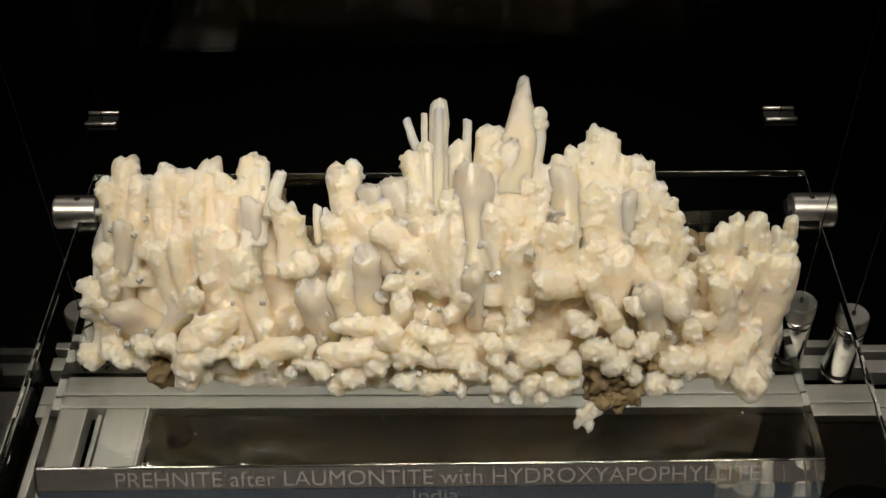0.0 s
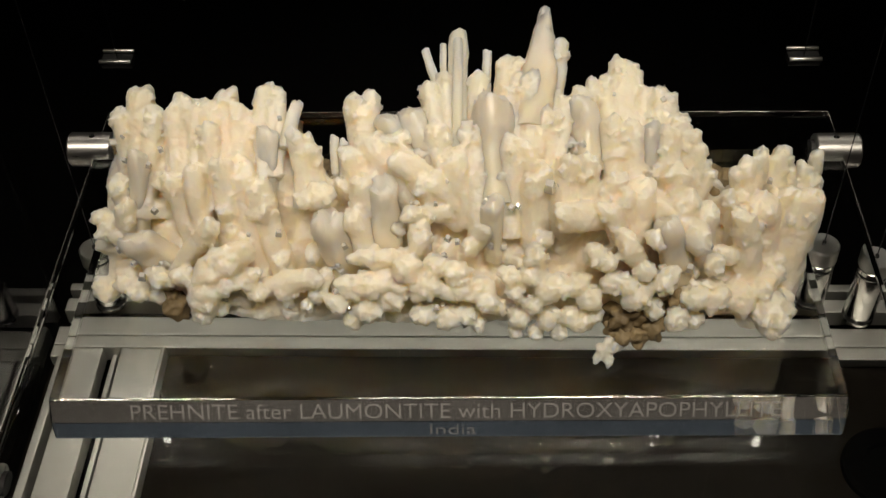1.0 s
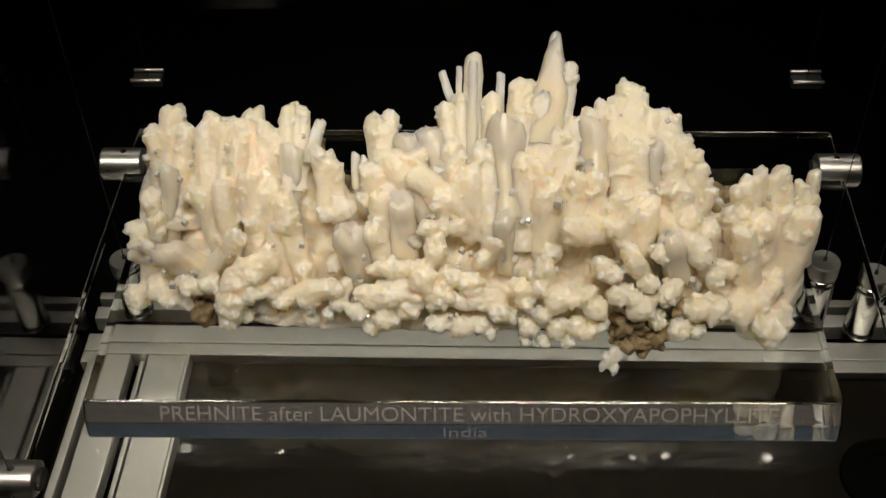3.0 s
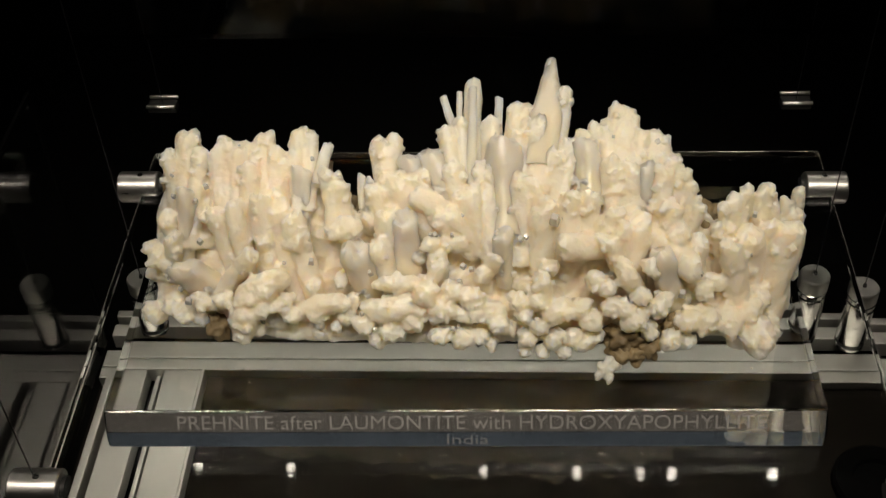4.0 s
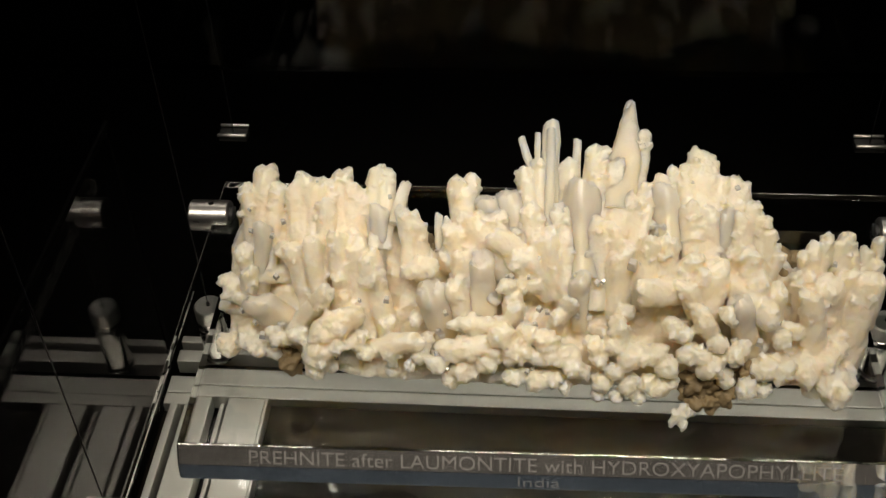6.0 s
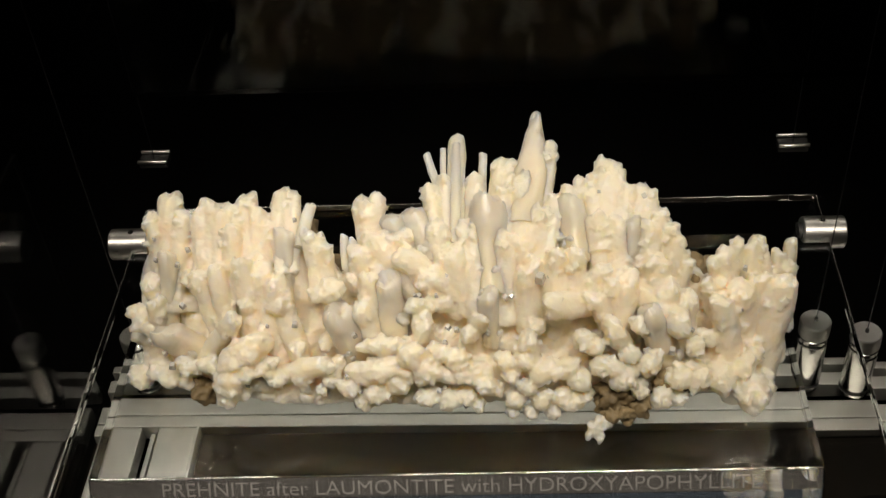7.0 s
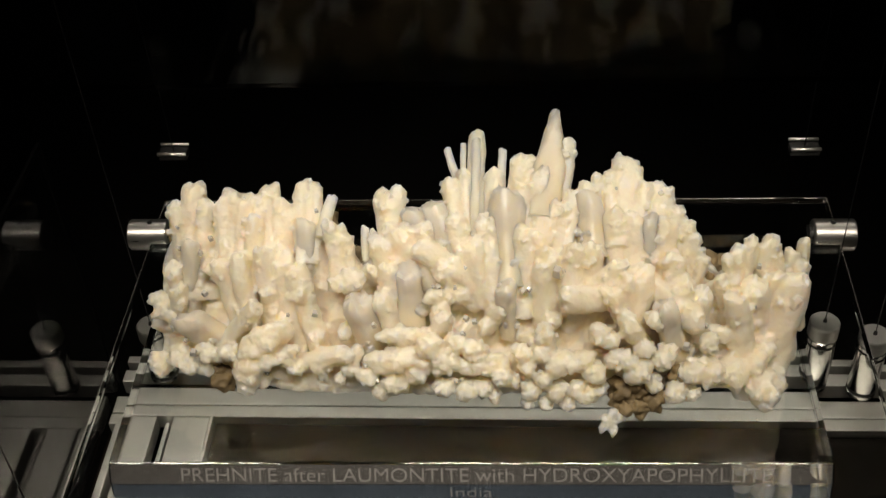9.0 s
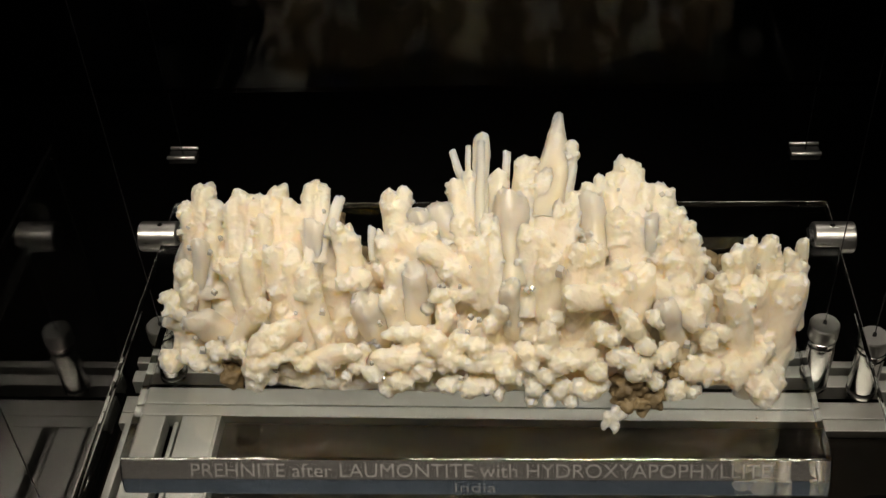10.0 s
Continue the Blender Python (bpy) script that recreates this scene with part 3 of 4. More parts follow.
# the crystals that can be told apart, tip, root and radius in metres
finger(-0.1341, 0.0135, 0.1066, -0.1350, -0.0091, 0.0858, 0.0050)
finger(-0.1378, 0.0126, 0.1059, -0.1381, -0.0062, 0.0867, 0.0034)
finger(-0.1440, 0.0031, 0.1015, -0.1418, -0.0126, 0.0783, 0.0042)
finger(-0.1269, 0.0029, 0.1040, -0.1299, -0.0160, 0.0814, 0.0039)
finger(-0.1214, -0.0002, 0.1035, -0.1208, -0.0118, 0.0882, 0.0016)
finger(-0.1135, 0.0070, 0.1069, -0.1132, -0.0167, 0.0856, 0.0050)
finger(-0.1180, 0.0029, 0.1051, -0.1167, -0.0164, 0.0854, 0.0036)
finger(-0.1063, 0.0036, 0.1066, -0.1064, -0.0140, 0.0902, 0.0049)
finger(-0.0943, 0.0092, 0.1089, -0.0930, -0.0151, 0.0913, 0.0044)
finger(-0.0982, 0.0036, 0.1070, -0.0978, -0.0149, 0.0911, 0.0036)
finger(-0.0882, 0.0016, 0.1067, -0.0871, -0.0157, 0.0919, 0.0041)
finger(-0.1008, -0.0094, 0.1032, -0.0994, -0.0226, 0.0840, 0.0049)
finger(-0.0832, -0.0067, 0.1044, -0.0854, -0.0196, 0.0885, 0.0031)
finger(-0.0780, 0.0094, 0.1098, -0.0759, -0.0143, 0.0942, 0.0039)
finger(-0.0733, 0.0103, 0.1105, -0.0725, -0.0142, 0.0941, 0.0034)
finger(-0.0696, 0.0070, 0.1091, -0.0698, -0.0145, 0.0944, 0.0026)
rod(-0.0615, 0.0008, 0.1075, -0.0646, -0.0142, 0.1002, 0.0031)
finger(-0.0608, -0.0134, 0.1029, -0.0587, -0.0261, 0.0842, 0.0051)
finger(-0.0548, -0.0188, 0.1008, -0.0536, -0.0242, 0.0859, 0.0033)
rod(-0.0441, -0.0151, 0.1018, -0.0436, -0.0237, 0.0924, 0.0020)
rod(-0.0394, -0.0176, 0.1013, -0.0402, -0.0254, 0.0906, 0.0020)
grey(-0.1323, -0.0178, 0.0946, -0.1365, -0.0271, 0.0611, 0.0044)
grey(-0.0737, -0.0124, 0.1039, -0.0748, -0.0295, 0.0794, 0.0043)
finger(-0.1076, -0.0268, 0.0929, -0.1017, -0.0383, 0.0631, 0.0056)
finger(-0.0938, -0.0260, 0.0974, -0.0914, -0.0394, 0.0644, 0.0061)
finger(-0.0848, -0.0288, 0.0948, -0.0812, -0.0413, 0.0627, 0.0056)
finger(-0.0781, -0.0325, 0.0914, -0.0695, -0.0455, 0.0579, 0.0053)
finger(-0.1166, -0.0270, 0.0896, -0.1108, -0.0353, 0.0638, 0.0051)
finger(-0.0958, -0.0485, 0.0796, -0.1152, -0.0450, 0.0505, 0.0043)
finger(-0.1446, -0.0222, 0.0815, -0.1411, -0.0238, 0.0633, 0.0047)
finger(-0.1582, -0.0247, 0.0625, -0.1431, -0.0257, 0.0578, 0.0035)
finger(-0.1561, -0.0313, 0.0578, -0.1423, -0.0295, 0.0533, 0.0032)
finger(-0.1403, -0.0308, 0.0754, -0.1399, -0.0305, 0.0550, 0.0047)
grey(-0.1363, -0.0436, 0.0658, -0.1244, -0.0396, 0.0493, 0.0070)
lump(-0.1543, -0.0432, 0.0306, -0.1538, -0.0405, 0.0305, 0.0057)
lump(-0.1429, -0.0467, 0.0400, -0.1428, -0.0445, 0.0388, 0.0053)
lump(-0.1352, -0.0514, 0.0385, -0.1370, -0.0481, 0.0369, 0.0045)
lump(-0.1250, -0.0522, 0.0472, -0.1229, -0.0504, 0.0461, 0.0044)
lump(-0.1147, -0.0535, 0.0518, -0.1113, -0.0526, 0.0497, 0.0044)
lump(-0.1009, -0.0576, 0.0577, -0.0857, -0.0521, 0.0655, 0.0069)
lump(-0.1022, -0.0615, 0.0481, -0.1037, -0.0603, 0.0429, 0.0075)
lump(-0.1041, -0.0649, 0.0390, -0.1047, -0.0617, 0.0387, 0.0049)
lump(-0.0934, -0.0602, 0.0532, -0.0917, -0.0583, 0.0523, 0.0056)
lump(-0.0844, -0.0584, 0.0525, -0.0843, -0.0561, 0.0520, 0.0049)
finger(-0.0513, -0.0624, 0.0606, -0.0779, -0.0530, 0.0442, 0.0050)
lump(-0.0783, -0.0615, 0.0484, -0.0778, -0.0589, 0.0475, 0.0044)
lump(-0.0800, -0.0587, 0.0585, -0.0806, -0.0575, 0.0554, 0.0028)
lump(-0.0643, -0.0632, 0.0467, -0.0648, -0.0622, 0.0414, 0.0018)
lump(-0.0563, -0.0650, 0.0424, -0.0573, -0.0619, 0.0435, 0.0021)
lump(-0.0670, -0.0622, 0.0493, -0.0636, -0.0595, 0.0484, 0.0036)
lump(-0.0529, -0.0626, 0.0489, -0.0501, -0.0603, 0.0476, 0.0036)
brown(-0.1207, -0.0520, 0.0336, -0.1191, -0.0498, 0.0300, 0.0058)
lump(-0.0482, -0.0372, 0.0882, -0.0522, -0.0388, 0.0838, 0.0055)
lump(-0.0555, -0.0406, 0.0851, -0.0573, -0.0377, 0.0845, 0.0038)
grey(-0.0473, -0.0478, 0.0830, -0.0420, -0.0474, 0.0547, 0.0077)
finger(-0.0354, -0.0432, 0.0829, -0.0304, -0.0451, 0.0600, 0.0055)
finger(-0.0318, -0.0330, 0.0924, -0.0290, -0.0407, 0.0665, 0.0058)
grey(-0.0223, -0.0355, 0.0930, -0.0222, -0.0445, 0.0595, 0.0065)
lump(-0.0345, -0.0579, 0.0671, -0.0145, -0.0560, 0.0661, 0.0043)
lump(-0.0124, -0.0594, 0.0639, -0.0136, -0.0570, 0.0628, 0.0065)
finger(-0.0047, -0.0532, 0.0770, -0.0102, -0.0503, 0.0545, 0.0037)
finger(-0.0133, -0.0468, 0.0839, 0.0096, -0.0374, 0.0738, 0.0035)
finger(-0.0059, -0.0481, 0.0793, -0.0076, -0.0466, 0.0581, 0.0048)
lump(-0.0374, -0.0624, 0.0563, -0.0168, -0.0607, 0.0549, 0.0068)
lump(-0.0423, -0.0662, 0.0477, -0.0437, -0.0635, 0.0469, 0.0049)
lump(-0.0297, -0.0666, 0.0445, -0.0287, -0.0638, 0.0438, 0.0069)
lump(-0.0362, -0.0677, 0.0387, -0.0364, -0.0646, 0.0391, 0.0044)
lump(-0.0194, -0.0648, 0.0488, -0.0183, -0.0623, 0.0476, 0.0054)
lump(-0.0034, -0.0631, 0.0562, -0.0053, -0.0602, 0.0556, 0.0071)
lump(0.0012, -0.0597, 0.0644, -0.0001, -0.0589, 0.0617, 0.0048)
lump(0.0095, -0.0609, 0.0628, 0.0107, -0.0600, 0.0594, 0.0058)
lump(0.0063, -0.0653, 0.0549, 0.0227, -0.0630, 0.0543, 0.0053)
lump(-0.0046, -0.0682, 0.0417, -0.0063, -0.0656, 0.0416, 0.0046)
lump(0.0057, -0.0701, 0.0422, 0.0048, -0.0672, 0.0408, 0.0051)
lump(0.0139, -0.0698, 0.0428, 0.0143, -0.0667, 0.0424, 0.0043)
lump(0.0240, -0.0672, 0.0507, 0.0230, -0.0652, 0.0485, 0.0048)
lump(0.0195, -0.0702, 0.0386, 0.0189, -0.0674, 0.0386, 0.0036)
lump(0.0281, -0.0676, 0.0466, 0.0271, -0.0649, 0.0451, 0.0036)
lump(0.0329, -0.0626, 0.0606, 0.0329, -0.0600, 0.0597, 0.0040)
lump(0.0355, -0.0661, 0.0548, 0.0356, -0.0637, 0.0537, 0.0033)
finger(0.0436, -0.0567, 0.0726, 0.0461, -0.0535, 0.0493, 0.0055)
lump(0.0427, -0.0611, 0.0610, 0.0416, -0.0600, 0.0580, 0.0048)
lump(0.0485, -0.0662, 0.0555, 0.0629, -0.0621, 0.0569, 0.0058)
lump(0.0436, -0.0691, 0.0507, 0.0443, -0.0670, 0.0485, 0.0040)
lump(0.0381, -0.0698, 0.0417, 0.0374, -0.0675, 0.0405, 0.0046)
lump(0.0490, -0.0705, 0.0419, 0.0501, -0.0681, 0.0407, 0.0048)
lump(0.0597, -0.0692, 0.0420, 0.0609, -0.0668, 0.0409, 0.0043)
lump(0.0561, -0.0723, 0.0347, 0.0537, -0.0693, 0.0343, 0.0031)
lump(0.0357, -0.0717, 0.0349, 0.0365, -0.0688, 0.0342, 0.0031)
lump(0.0446, -0.0723, 0.0345, 0.0460, -0.0696, 0.0337, 0.0031)
grey(0.0247, -0.0000, 0.1098, 0.0258, -0.0277, 0.0830, 0.0092)
grey(0.0258, -0.0429, 0.0889, 0.0269, -0.0427, 0.0619, 0.0050)
finger(0.0144, -0.0106, 0.1052, 0.0197, -0.0318, 0.0798, 0.0061)
finger(0.0347, -0.0163, 0.1035, 0.0325, -0.0336, 0.0781, 0.0056)
finger(-0.0177, -0.0280, 0.1004, 0.0098, -0.0333, 0.0794, 0.0050)
finger(-0.0305, -0.0155, 0.1030, -0.0162, -0.0264, 0.0849, 0.0061)
grey(-0.0217, -0.0076, 0.1057, -0.0086, -0.0222, 0.0880, 0.0061)
grey(-0.0121, -0.0036, 0.1071, -0.0035, -0.0184, 0.0916, 0.0056)
finger(-0.0033, 0.0088, 0.1101, -0.0011, -0.0086, 0.1001, 0.0041)
finger(-0.0337, 0.0033, 0.1080, -0.0331, -0.0146, 0.0948, 0.0067)
finger(-0.0286, 0.0051, 0.1089, -0.0293, -0.0130, 0.0969, 0.0041)
finger(-0.0374, 0.0017, 0.1080, -0.0357, -0.0128, 0.0967, 0.0031)
finger(-0.0372, -0.0219, 0.1010, -0.0315, -0.0291, 0.0820, 0.0053)
finger(-0.0193, -0.0145, 0.1042, -0.0110, -0.0270, 0.0854, 0.0058)
finger(0.0004, -0.0114, 0.1050, 0.0035, -0.0220, 0.0898, 0.0056)
finger(0.0070, -0.0247, 0.1005, 0.0121, -0.0329, 0.0790, 0.0055)
finger(-0.0078, -0.0354, 0.0931, 0.0057, -0.0354, 0.0761, 0.0050)
finger(-0.0016, -0.0336, 0.0932, 0.0134, -0.0352, 0.0759, 0.0045)
rod(-0.0052, 0.0280, 0.1168, 0.0013, 0.0096, 0.1085, 0.0021)
rod(0.0032, 0.0311, 0.1175, 0.0036, 0.0127, 0.1094, 0.0018)
window_crystal(0.0102, 0.0367, 0.1193, 0.0102, 0.0047, 0.1059, 0.0045)
rod(0.0235, 0.0273, 0.1162, 0.0231, 0.0099, 0.1085, 0.0021)
finger(0.0184, 0.0146, 0.1120, 0.0196, 0.0001, 0.1030, 0.0044)
finger(0.0049, 0.0149, 0.1123, 0.0057, -0.0029, 0.1020, 0.0039)
finger(0.0317, 0.0229, 0.1149, 0.0310, -0.0012, 0.1026, 0.0039)
finger(0.0377, 0.0227, 0.1151, 0.0361, 0.0002, 0.1031, 0.0039)
spire(0.0501, 0.0494, 0.1232, 0.0439, -0.0043, 0.1002, 0.0099)
grey(0.0504, 0.0501, 0.1239, 0.0491, 0.0441, 0.1178, 0.0024)
finger(0.0562, 0.0316, 0.1177, 0.0527, 0.0059, 0.1052, 0.0040)
finger(0.0412, 0.0146, 0.1131, 0.0417, -0.0102, 0.1001, 0.0062)
finger(0.0322, 0.0087, 0.1111, 0.0335, -0.0122, 0.0984, 0.0047)
finger(0.0507, -0.0044, 0.1069, 0.0489, -0.0184, 0.0921, 0.0051)
finger(0.0396, -0.0207, 0.1023, 0.0413, -0.0256, 0.0865, 0.0050)
finger(0.0591, 0.0039, 0.1086, 0.0553, -0.0133, 0.0962, 0.0039)
grey(0.0656, 0.0001, 0.1087, 0.0668, -0.0166, 0.0924, 0.0069)
finger(0.0649, 0.0083, 0.1100, 0.0656, -0.0052, 0.1012, 0.0036)
finger(0.0715, 0.0128, 0.1114, 0.0682, -0.0022, 0.1020, 0.0026)
finger(0.0826, 0.0221, 0.1139, 0.0808, -0.0077, 0.1000, 0.0042)
finger(0.0877, 0.0217, 0.1139, 0.0847, -0.0072, 0.0997, 0.0037)
finger(0.0912, 0.0182, 0.1123, 0.0878, -0.0071, 0.0996, 0.0031)
finger(0.0783, 0.0151, 0.1120, 0.0770, -0.0096, 0.0983, 0.0036)
finger(0.0947, 0.0096, 0.1092, 0.0924, -0.0124, 0.0940, 0.0041)
finger(0.1005, 0.0083, 0.1083, 0.0977, -0.0136, 0.0918, 0.0039)
finger(0.1056, 0.0066, 0.1077, 0.1015, -0.0135, 0.0917, 0.0033)
finger(0.1093, -0.0037, 0.1035, 0.1067, -0.0166, 0.0877, 0.0036)
finger(0.1139, -0.0109, 0.1010, 0.1107, -0.0215, 0.0818, 0.0033)
finger(0.1171, -0.0162, 0.0969, 0.1140, -0.0242, 0.0774, 0.0030)
finger(0.1218, -0.0235, 0.0885, 0.1178, -0.0272, 0.0714, 0.0030)
finger(0.0775, -0.0082, 0.1054, 0.0796, -0.0232, 0.0865, 0.0056)
finger(0.0871, -0.0096, 0.1049, 0.0877, -0.0248, 0.0845, 0.0051)
grey(0.0946, -0.0112, 0.1037, 0.0956, -0.0234, 0.0834, 0.0048)
finger(0.1032, -0.0117, 0.1028, 0.1017, -0.0241, 0.0824, 0.0046)
finger(0.0459, -0.0307, 0.0961, 0.0454, -0.0378, 0.0718, 0.0060)
finger(0.0583, -0.0268, 0.0995, 0.0568, -0.0346, 0.0759, 0.0055)
finger(0.0683, -0.0269, 0.0997, 0.0619, -0.0345, 0.0758, 0.0050)
finger(0.0812, -0.0329, 0.0944, 0.0633, -0.0391, 0.0697, 0.0042)
finger(0.0520, -0.0501, 0.0854, 0.0750, -0.0370, 0.0741, 0.0064)
finger(0.0737, -0.0434, 0.0861, 0.0839, -0.0410, 0.0646, 0.0057)
finger(0.0910, -0.0342, 0.0897, 0.0904, -0.0386, 0.0660, 0.0060)
finger(0.0808, -0.0381, 0.0891, 0.0878, -0.0396, 0.0651, 0.0050)
finger(0.1076, -0.0266, 0.0931, 0.1058, -0.0339, 0.0687, 0.0053)
lump(0.0698, -0.0556, 0.0690, 0.0711, -0.0552, 0.0650, 0.0048)
lump(0.0755, -0.0578, 0.0643, 0.0742, -0.0551, 0.0636, 0.0043)
finger(0.0819, -0.0547, 0.0764, 0.0921, -0.0498, 0.0517, 0.0055)
lump(0.0966, -0.0513, 0.0736, 0.0990, -0.0501, 0.0703, 0.0047)
lump(0.0922, -0.0591, 0.0608, 0.0910, -0.0567, 0.0597, 0.0043)
finger(0.1192, -0.0506, 0.0682, 0.0989, -0.0316, 0.0763, 0.0063)
finger(0.1099, -0.0364, 0.0852, 0.1101, -0.0377, 0.0617, 0.0058)
grey(0.1001, -0.0479, 0.0804, 0.1105, -0.0459, 0.0441, 0.0067)
finger(0.1195, -0.0368, 0.0787, 0.1200, -0.0397, 0.0528, 0.0050)
finger(0.1360, -0.0368, 0.0772, 0.1427, -0.0410, 0.0297, 0.0066)
finger(0.1456, -0.0113, 0.0899, 0.1427, -0.0215, 0.0646, 0.0041)
finger(0.1385, -0.0164, 0.0885, 0.1390, -0.0227, 0.0656, 0.0041)
finger(0.1325, -0.0213, 0.0867, 0.1358, -0.0250, 0.0642, 0.0028)
finger(0.1289, -0.0290, 0.0812, 0.1335, -0.0317, 0.0561, 0.0030)
finger(0.1539, -0.0083, 0.0874, 0.1555, -0.0164, 0.0599, 0.0054)
finger(0.1600, -0.0106, 0.0813, 0.1608, -0.0141, 0.0577, 0.0031)
finger(0.1674, -0.0065, 0.0787, 0.1675, -0.0136, 0.0500, 0.0037)
finger(0.1743, 0.0004, 0.0790, 0.1758, -0.0076, 0.0443, 0.0032)
finger(0.1652, -0.0214, 0.0736, 0.1570, -0.0336, 0.0259, 0.0093)
finger(0.1723, -0.0087, 0.0727, 0.1717, -0.0175, 0.0309, 0.0039)
finger(0.1462, -0.0286, 0.0765, 0.1499, -0.0307, 0.0441, 0.0061)
finger(0.1563, -0.0210, 0.0766, 0.1543, -0.0273, 0.0445, 0.0052)
lump(0.1245, -0.0512, 0.0581, 0.1235, -0.0507, 0.0550, 0.0043)
lump(0.1358, -0.0538, 0.0377, 0.1349, -0.0516, 0.0372, 0.0081)
lump(0.1473, -0.0481, 0.0387, 0.1463, -0.0461, 0.0372, 0.0071)
lump(0.1243, -0.0575, 0.0424, 0.1237, -0.0551, 0.0420, 0.0070)
lump(0.1148, -0.0602, 0.0444, 0.1170, -0.0566, 0.0443, 0.0059)
lump(0.1541, -0.0422, 0.0409, 0.1536, -0.0396, 0.0400, 0.0042)
lump(0.1607, -0.0429, 0.0262, 0.1601, -0.0407, 0.0257, 0.0048)
lump(0.1528, -0.0564, 0.0293, 0.1514, -0.0540, 0.0304, 0.0080)
lump(0.1614, -0.0497, 0.0250, 0.1602, -0.0476, 0.0251, 0.0038)
lump(0.1522, -0.0619, 0.0244, 0.1515, -0.0591, 0.0252, 0.0038)
lump(0.1067, -0.0657, 0.0370, 0.1092, -0.0627, 0.0356, 0.0051)
lump(0.1150, -0.0640, 0.0333, 0.1165, -0.0609, 0.0321, 0.0039)
lump(0.0844, -0.0624, 0.0557, 0.0770, -0.0607, 0.0549, 0.0048)
lump(0.0898, -0.0643, 0.0492, 0.0888, -0.0615, 0.0492, 0.0063)
lump(0.0969, -0.0656, 0.0425, 0.0957, -0.0631, 0.0416, 0.0041)
lump(0.1010, -0.0596, 0.0548, 0.1026, -0.0570, 0.0539, 0.0058)
lump(0.0684, -0.0662, 0.0510, 0.0671, -0.0641, 0.0498, 0.0050)
lump(0.0649, -0.0698, 0.0398, 0.0638, -0.0671, 0.0390, 0.0051)
lump(0.0705, -0.0682, 0.0411, 0.0696, -0.0656, 0.0402, 0.0036)
brown(0.0834, -0.0631, 0.0364, 0.0890, -0.0588, 0.0348, 0.0077)
brown(0.0966, -0.0632, 0.0328, 0.0944, -0.0598, 0.0321, 0.0065)
brown(0.1088, -0.0590, 0.0423, 0.1083, -0.0567, 0.0374, 0.0046)
brown(0.0889, -0.0665, 0.0298, 0.0920, -0.0629, 0.0277, 0.0049)
brown(0.0822, -0.0677, 0.0311, 0.0812, -0.0634, 0.0320, 0.0039)
lump(0.0719, -0.0782, 0.0230, 0.0781, -0.0721, 0.0310, 0.0023)
lump(0.0772, -0.0801, 0.0222, 0.0773, -0.0761, 0.0249, 0.0016)
lump(0.0803, -0.0733, 0.0276, 0.0810, -0.0701, 0.0279, 0.0028)
clear_crystal(0.0194, -0.0029, 0.1071, 0.0008)
clear_crystal(-0.0284, 0.0032, 0.1091, 0.0014)
clear_crystal(-0.1409, -0.0092, 0.0960, 0.0008)
clear_crystal(-0.1241, -0.0385, 0.0782, 0.0014)
clear_crystal(0.0062, -0.0522, 0.0747, 0.0014)
clear_crystal(0.0102, -0.0531, 0.0735, 0.0012)
clear_crystal(0.0025, -0.0597, 0.0636, 0.0014)
clear_crystal(0.0045, -0.0564, 0.0683, 0.0012)
clear_crystal(0.0560, -0.0481, 0.0801, 0.0012)
clear_crystal(0.0502, -0.0369, 0.0910, 0.0024)
clear_crystal(0.0365, -0.0431, 0.0854, 0.0012)
clear_crystal(0.0231, -0.0449, 0.0835, 0.0016)
clear_crystal(0.1123, -0.0550, 0.0590, 0.0018)
clear_crystal(0.0012, -0.0693, 0.0489, 0.0012)
clear_crystal(-0.0491, -0.0487, 0.0793, 0.0012)
clear_crystal(0.1485, -0.0235, 0.0823, 0.0012)
clear_crystal(0.1466, -0.0359, 0.0669, 0.0010)
clear_crystal(0.1738, -0.0181, 0.0616, 0.0013)
clear_crystal(-0.1431, -0.0433, 0.0585, 0.0013)
clear_crystal(-0.1395, -0.0172, 0.0892, 0.0012)
clear_crystal(-0.0753, 0.0043, 0.1089, 0.0010)
clear_crystal(-0.0690, -0.0074, 0.1052, 0.0010)
clear_crystal(-0.1319, -0.0533, 0.0513, 0.0017)
clear_crystal(-0.0319, -0.0704, 0.0457, 0.0012)
clear_crystal(0.0334, -0.0130, 0.1033, 0.0010)
clear_crystal(-0.0537, -0.0413, 0.0864, 0.0014)
clear_crystal(0.0797, 0.0041, 0.1085, 0.0010)
clear_crystal(0.1014, 0.0021, 0.1070, 0.0016)
clear_crystal(-0.0176, -0.0087, 0.1050, 0.0012)
clear_crystal(0.0416, -0.0668, 0.0524, 0.0014)
clear_crystal(0.0836, -0.0488, 0.0759, 0.0012)
clear_crystal(-0.1065, 0.0011, 0.1063, 0.0008)
clear_crystal(-0.0431, -0.0653, 0.0550, 0.0010)
clear_crystal(0.0692, -0.0022, 0.1069, 0.0012)


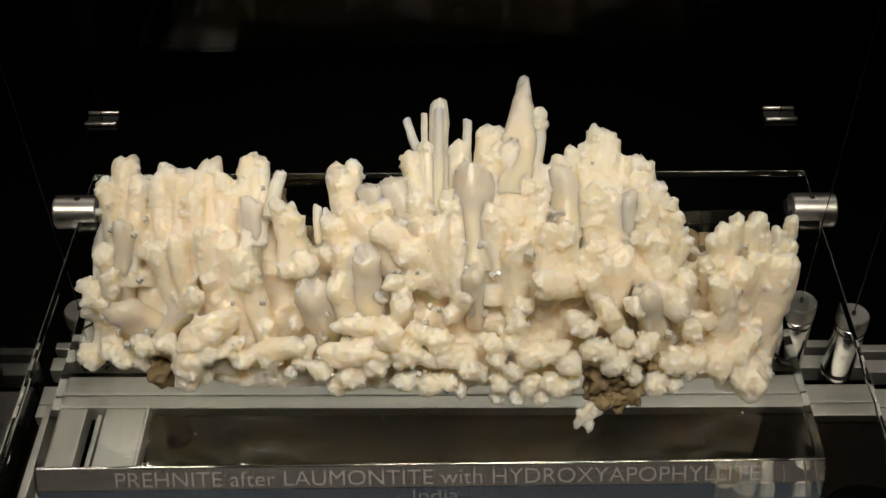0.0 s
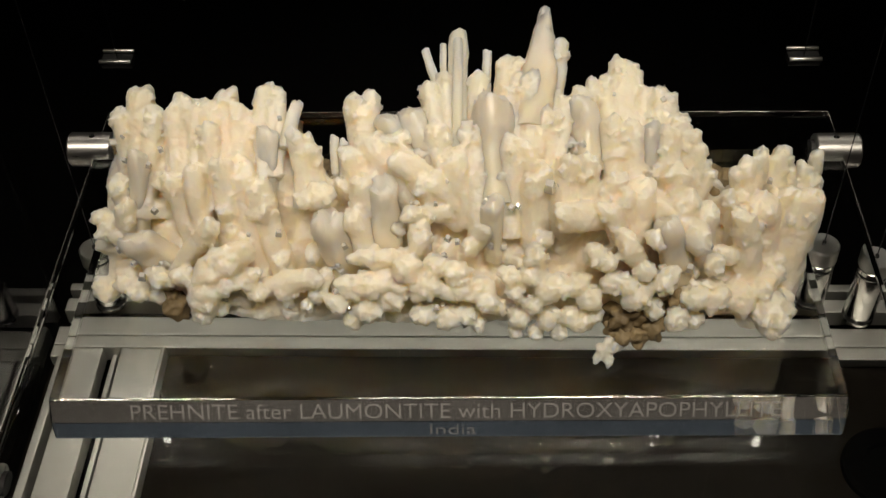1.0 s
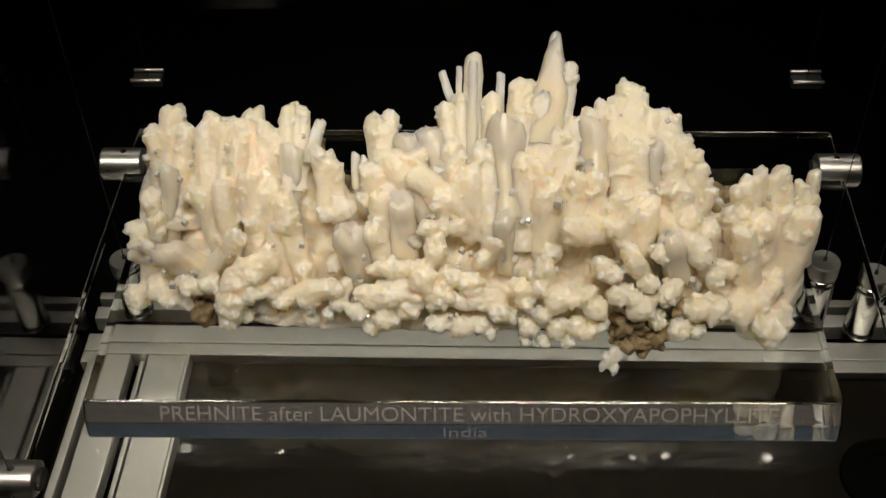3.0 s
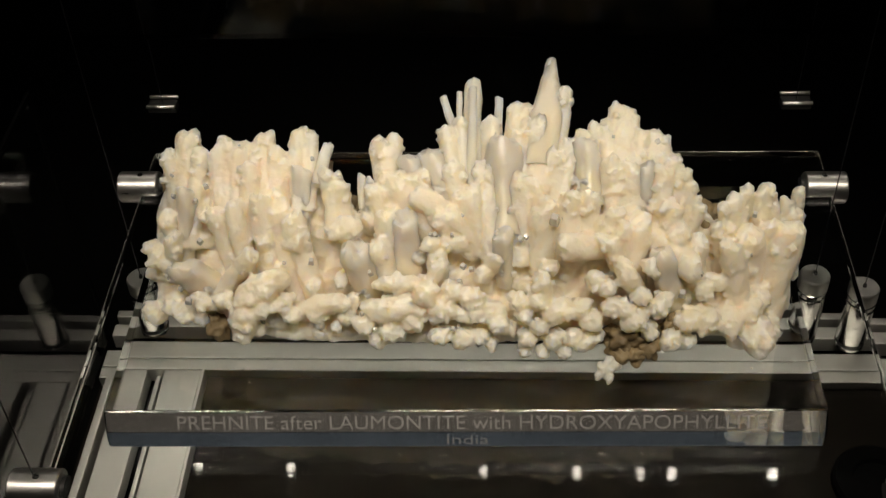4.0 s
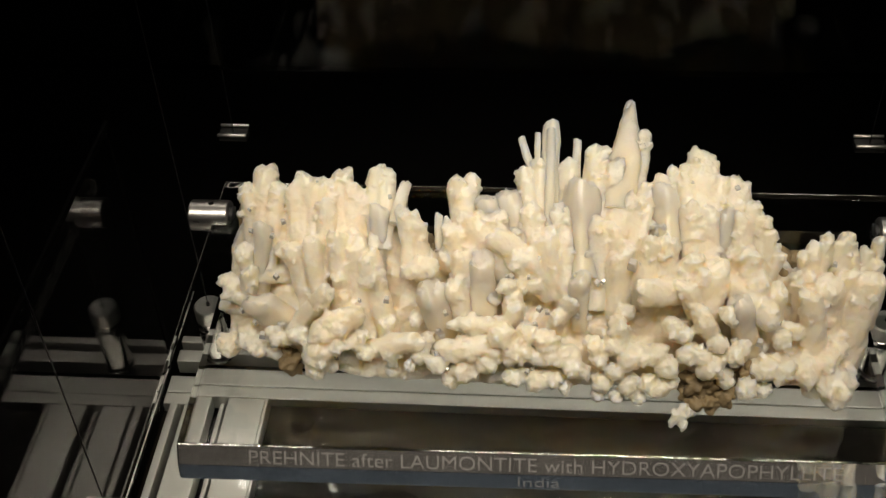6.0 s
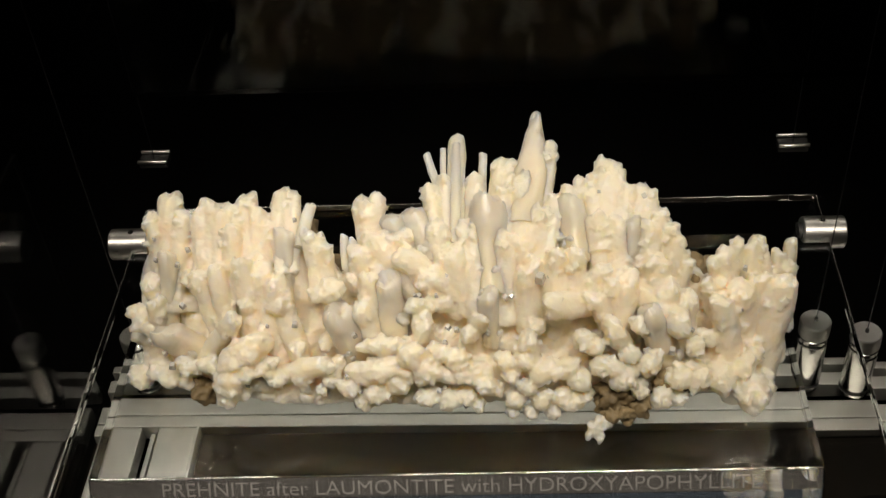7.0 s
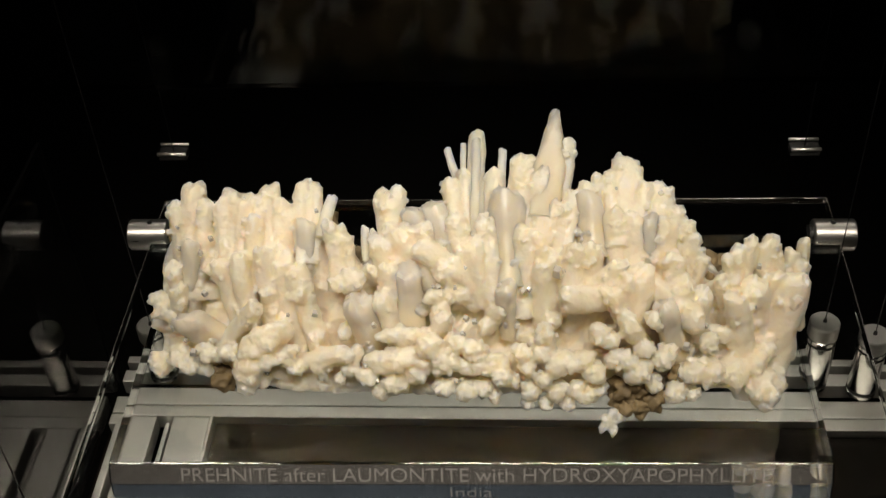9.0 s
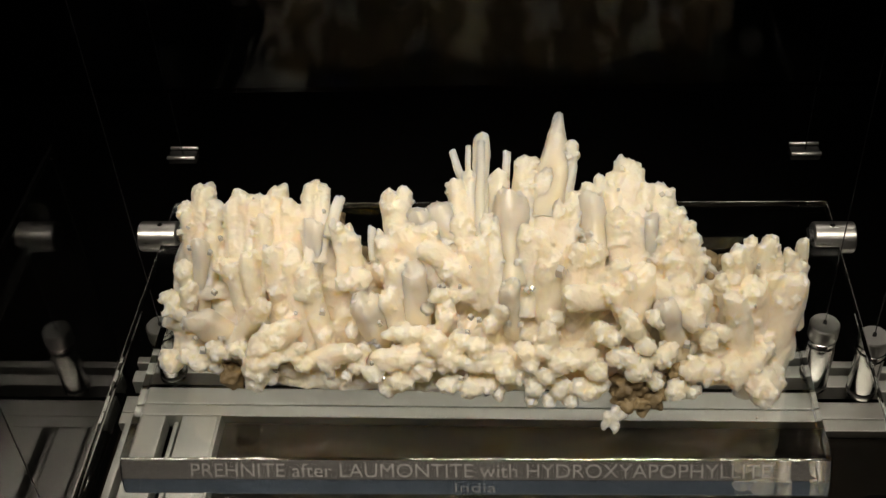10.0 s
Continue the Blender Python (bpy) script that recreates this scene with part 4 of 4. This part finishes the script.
# small crystals and nodules that fill the gaps between them
rnd = random.Random(11)
for i in range(22):
    x = rnd.uniform(-0.158, 0.162)
    z = rnd.uniform(0.033, 0.058)
    p = Vector((x, front_line(x, z) + rnd.uniform(0.002, 0.008), z))
    nodule(p, p + Vector((rnd.uniform(-0.006, 0.006), 0.0, rnd.uniform(-0.002, 0.003))), rnd.uniform(0.003, 0.0052), WHITE, "nodule", 3)
for i in range(60):
    x = rnd.uniform(-0.155, 0.163)
    z = rnd.uniform(0.036, min(0.088, crest(x)))
    y = front_line(x, z) + 0.013
    r = rnd.uniform(0.0026, 0.0058)
    out = Vector((rnd.uniform(-0.8, 0.8) + 2.0 * x, rnd.uniform(-0.9, -0.2), rnd.uniform(0.1, 1.1))).normalized()
    p = Vector((x, y, z))
    prism(p + out * (r + rnd.uniform(0.000, 0.012)), p - out * 0.008, r, CREAM, "crystal", 18, 3.4, 16, 0.34, 0.9, 0.8, fused=True)
# Lumps on the back: dark brown puts its unlit shade into the colour.
for i in range(110):
    x = rnd.uniform(-0.152, 0.160)
    z = rnd.uniform(0.030, crest(x) - 0.012)
    q = (crest(x) - z) / (crest(x) - 0.024)
    p = Vector((x, front_line(x, crest(x)) + 0.008 + 0.030 * math.sin(q * math.pi / 2), z))
    nodule(p, p + Vector((rnd.uniform(-0.004, 0.004), 0.008, -rnd.uniform(0, 0.010))), rnd.uniform(0.005, 0.010), BROWN, "matrix_lump", 3)
for i in range(28):
    x = rnd.uniform(-0.150, 0.158)
    z = rnd.uniform(0.034, crest(x) - 0.002)
    clear_crystal(x, front_line(x, z) - rnd.uniform(-0.001, 0.003), z, rnd.uniform(0.0008, 0.0016))

# the crust: all that has grown together, as one skin with a sugary surface
crust = part("crust", CRUST, CREAM, specimen, "cream white crust of intergrown prehnite crystals", True)
skin = crust.modifiers.new("skin", "REMESH")
skin.mode, skin.voxel_size, skin.use_smooth_shade = "VOXEL", 0.00062, True
druse = bpy.data.textures.new("druse", "VORONOI")
druse.noise_scale, druse.noise_intensity = 0.0050, 1.0
nubs = crust.modifiers.new("nubs", "DISPLACE")
sugar = bpy.data.textures.new("sugar", "CLOUDS")
sugar.noise_scale, sugar.noise_depth = 0.0019, 2
coat = crust.modifiers.new("coat", "DISPLACE")
coat.texture, coat.texture_coords, coat.strength, coat.mid_level = sugar, "LOCAL", 0.0006, 0.5
nubs.texture, nubs.texture_coords, nubs.strength, nubs.mid_level = druse, "LOCAL", -0.0006, 0.35
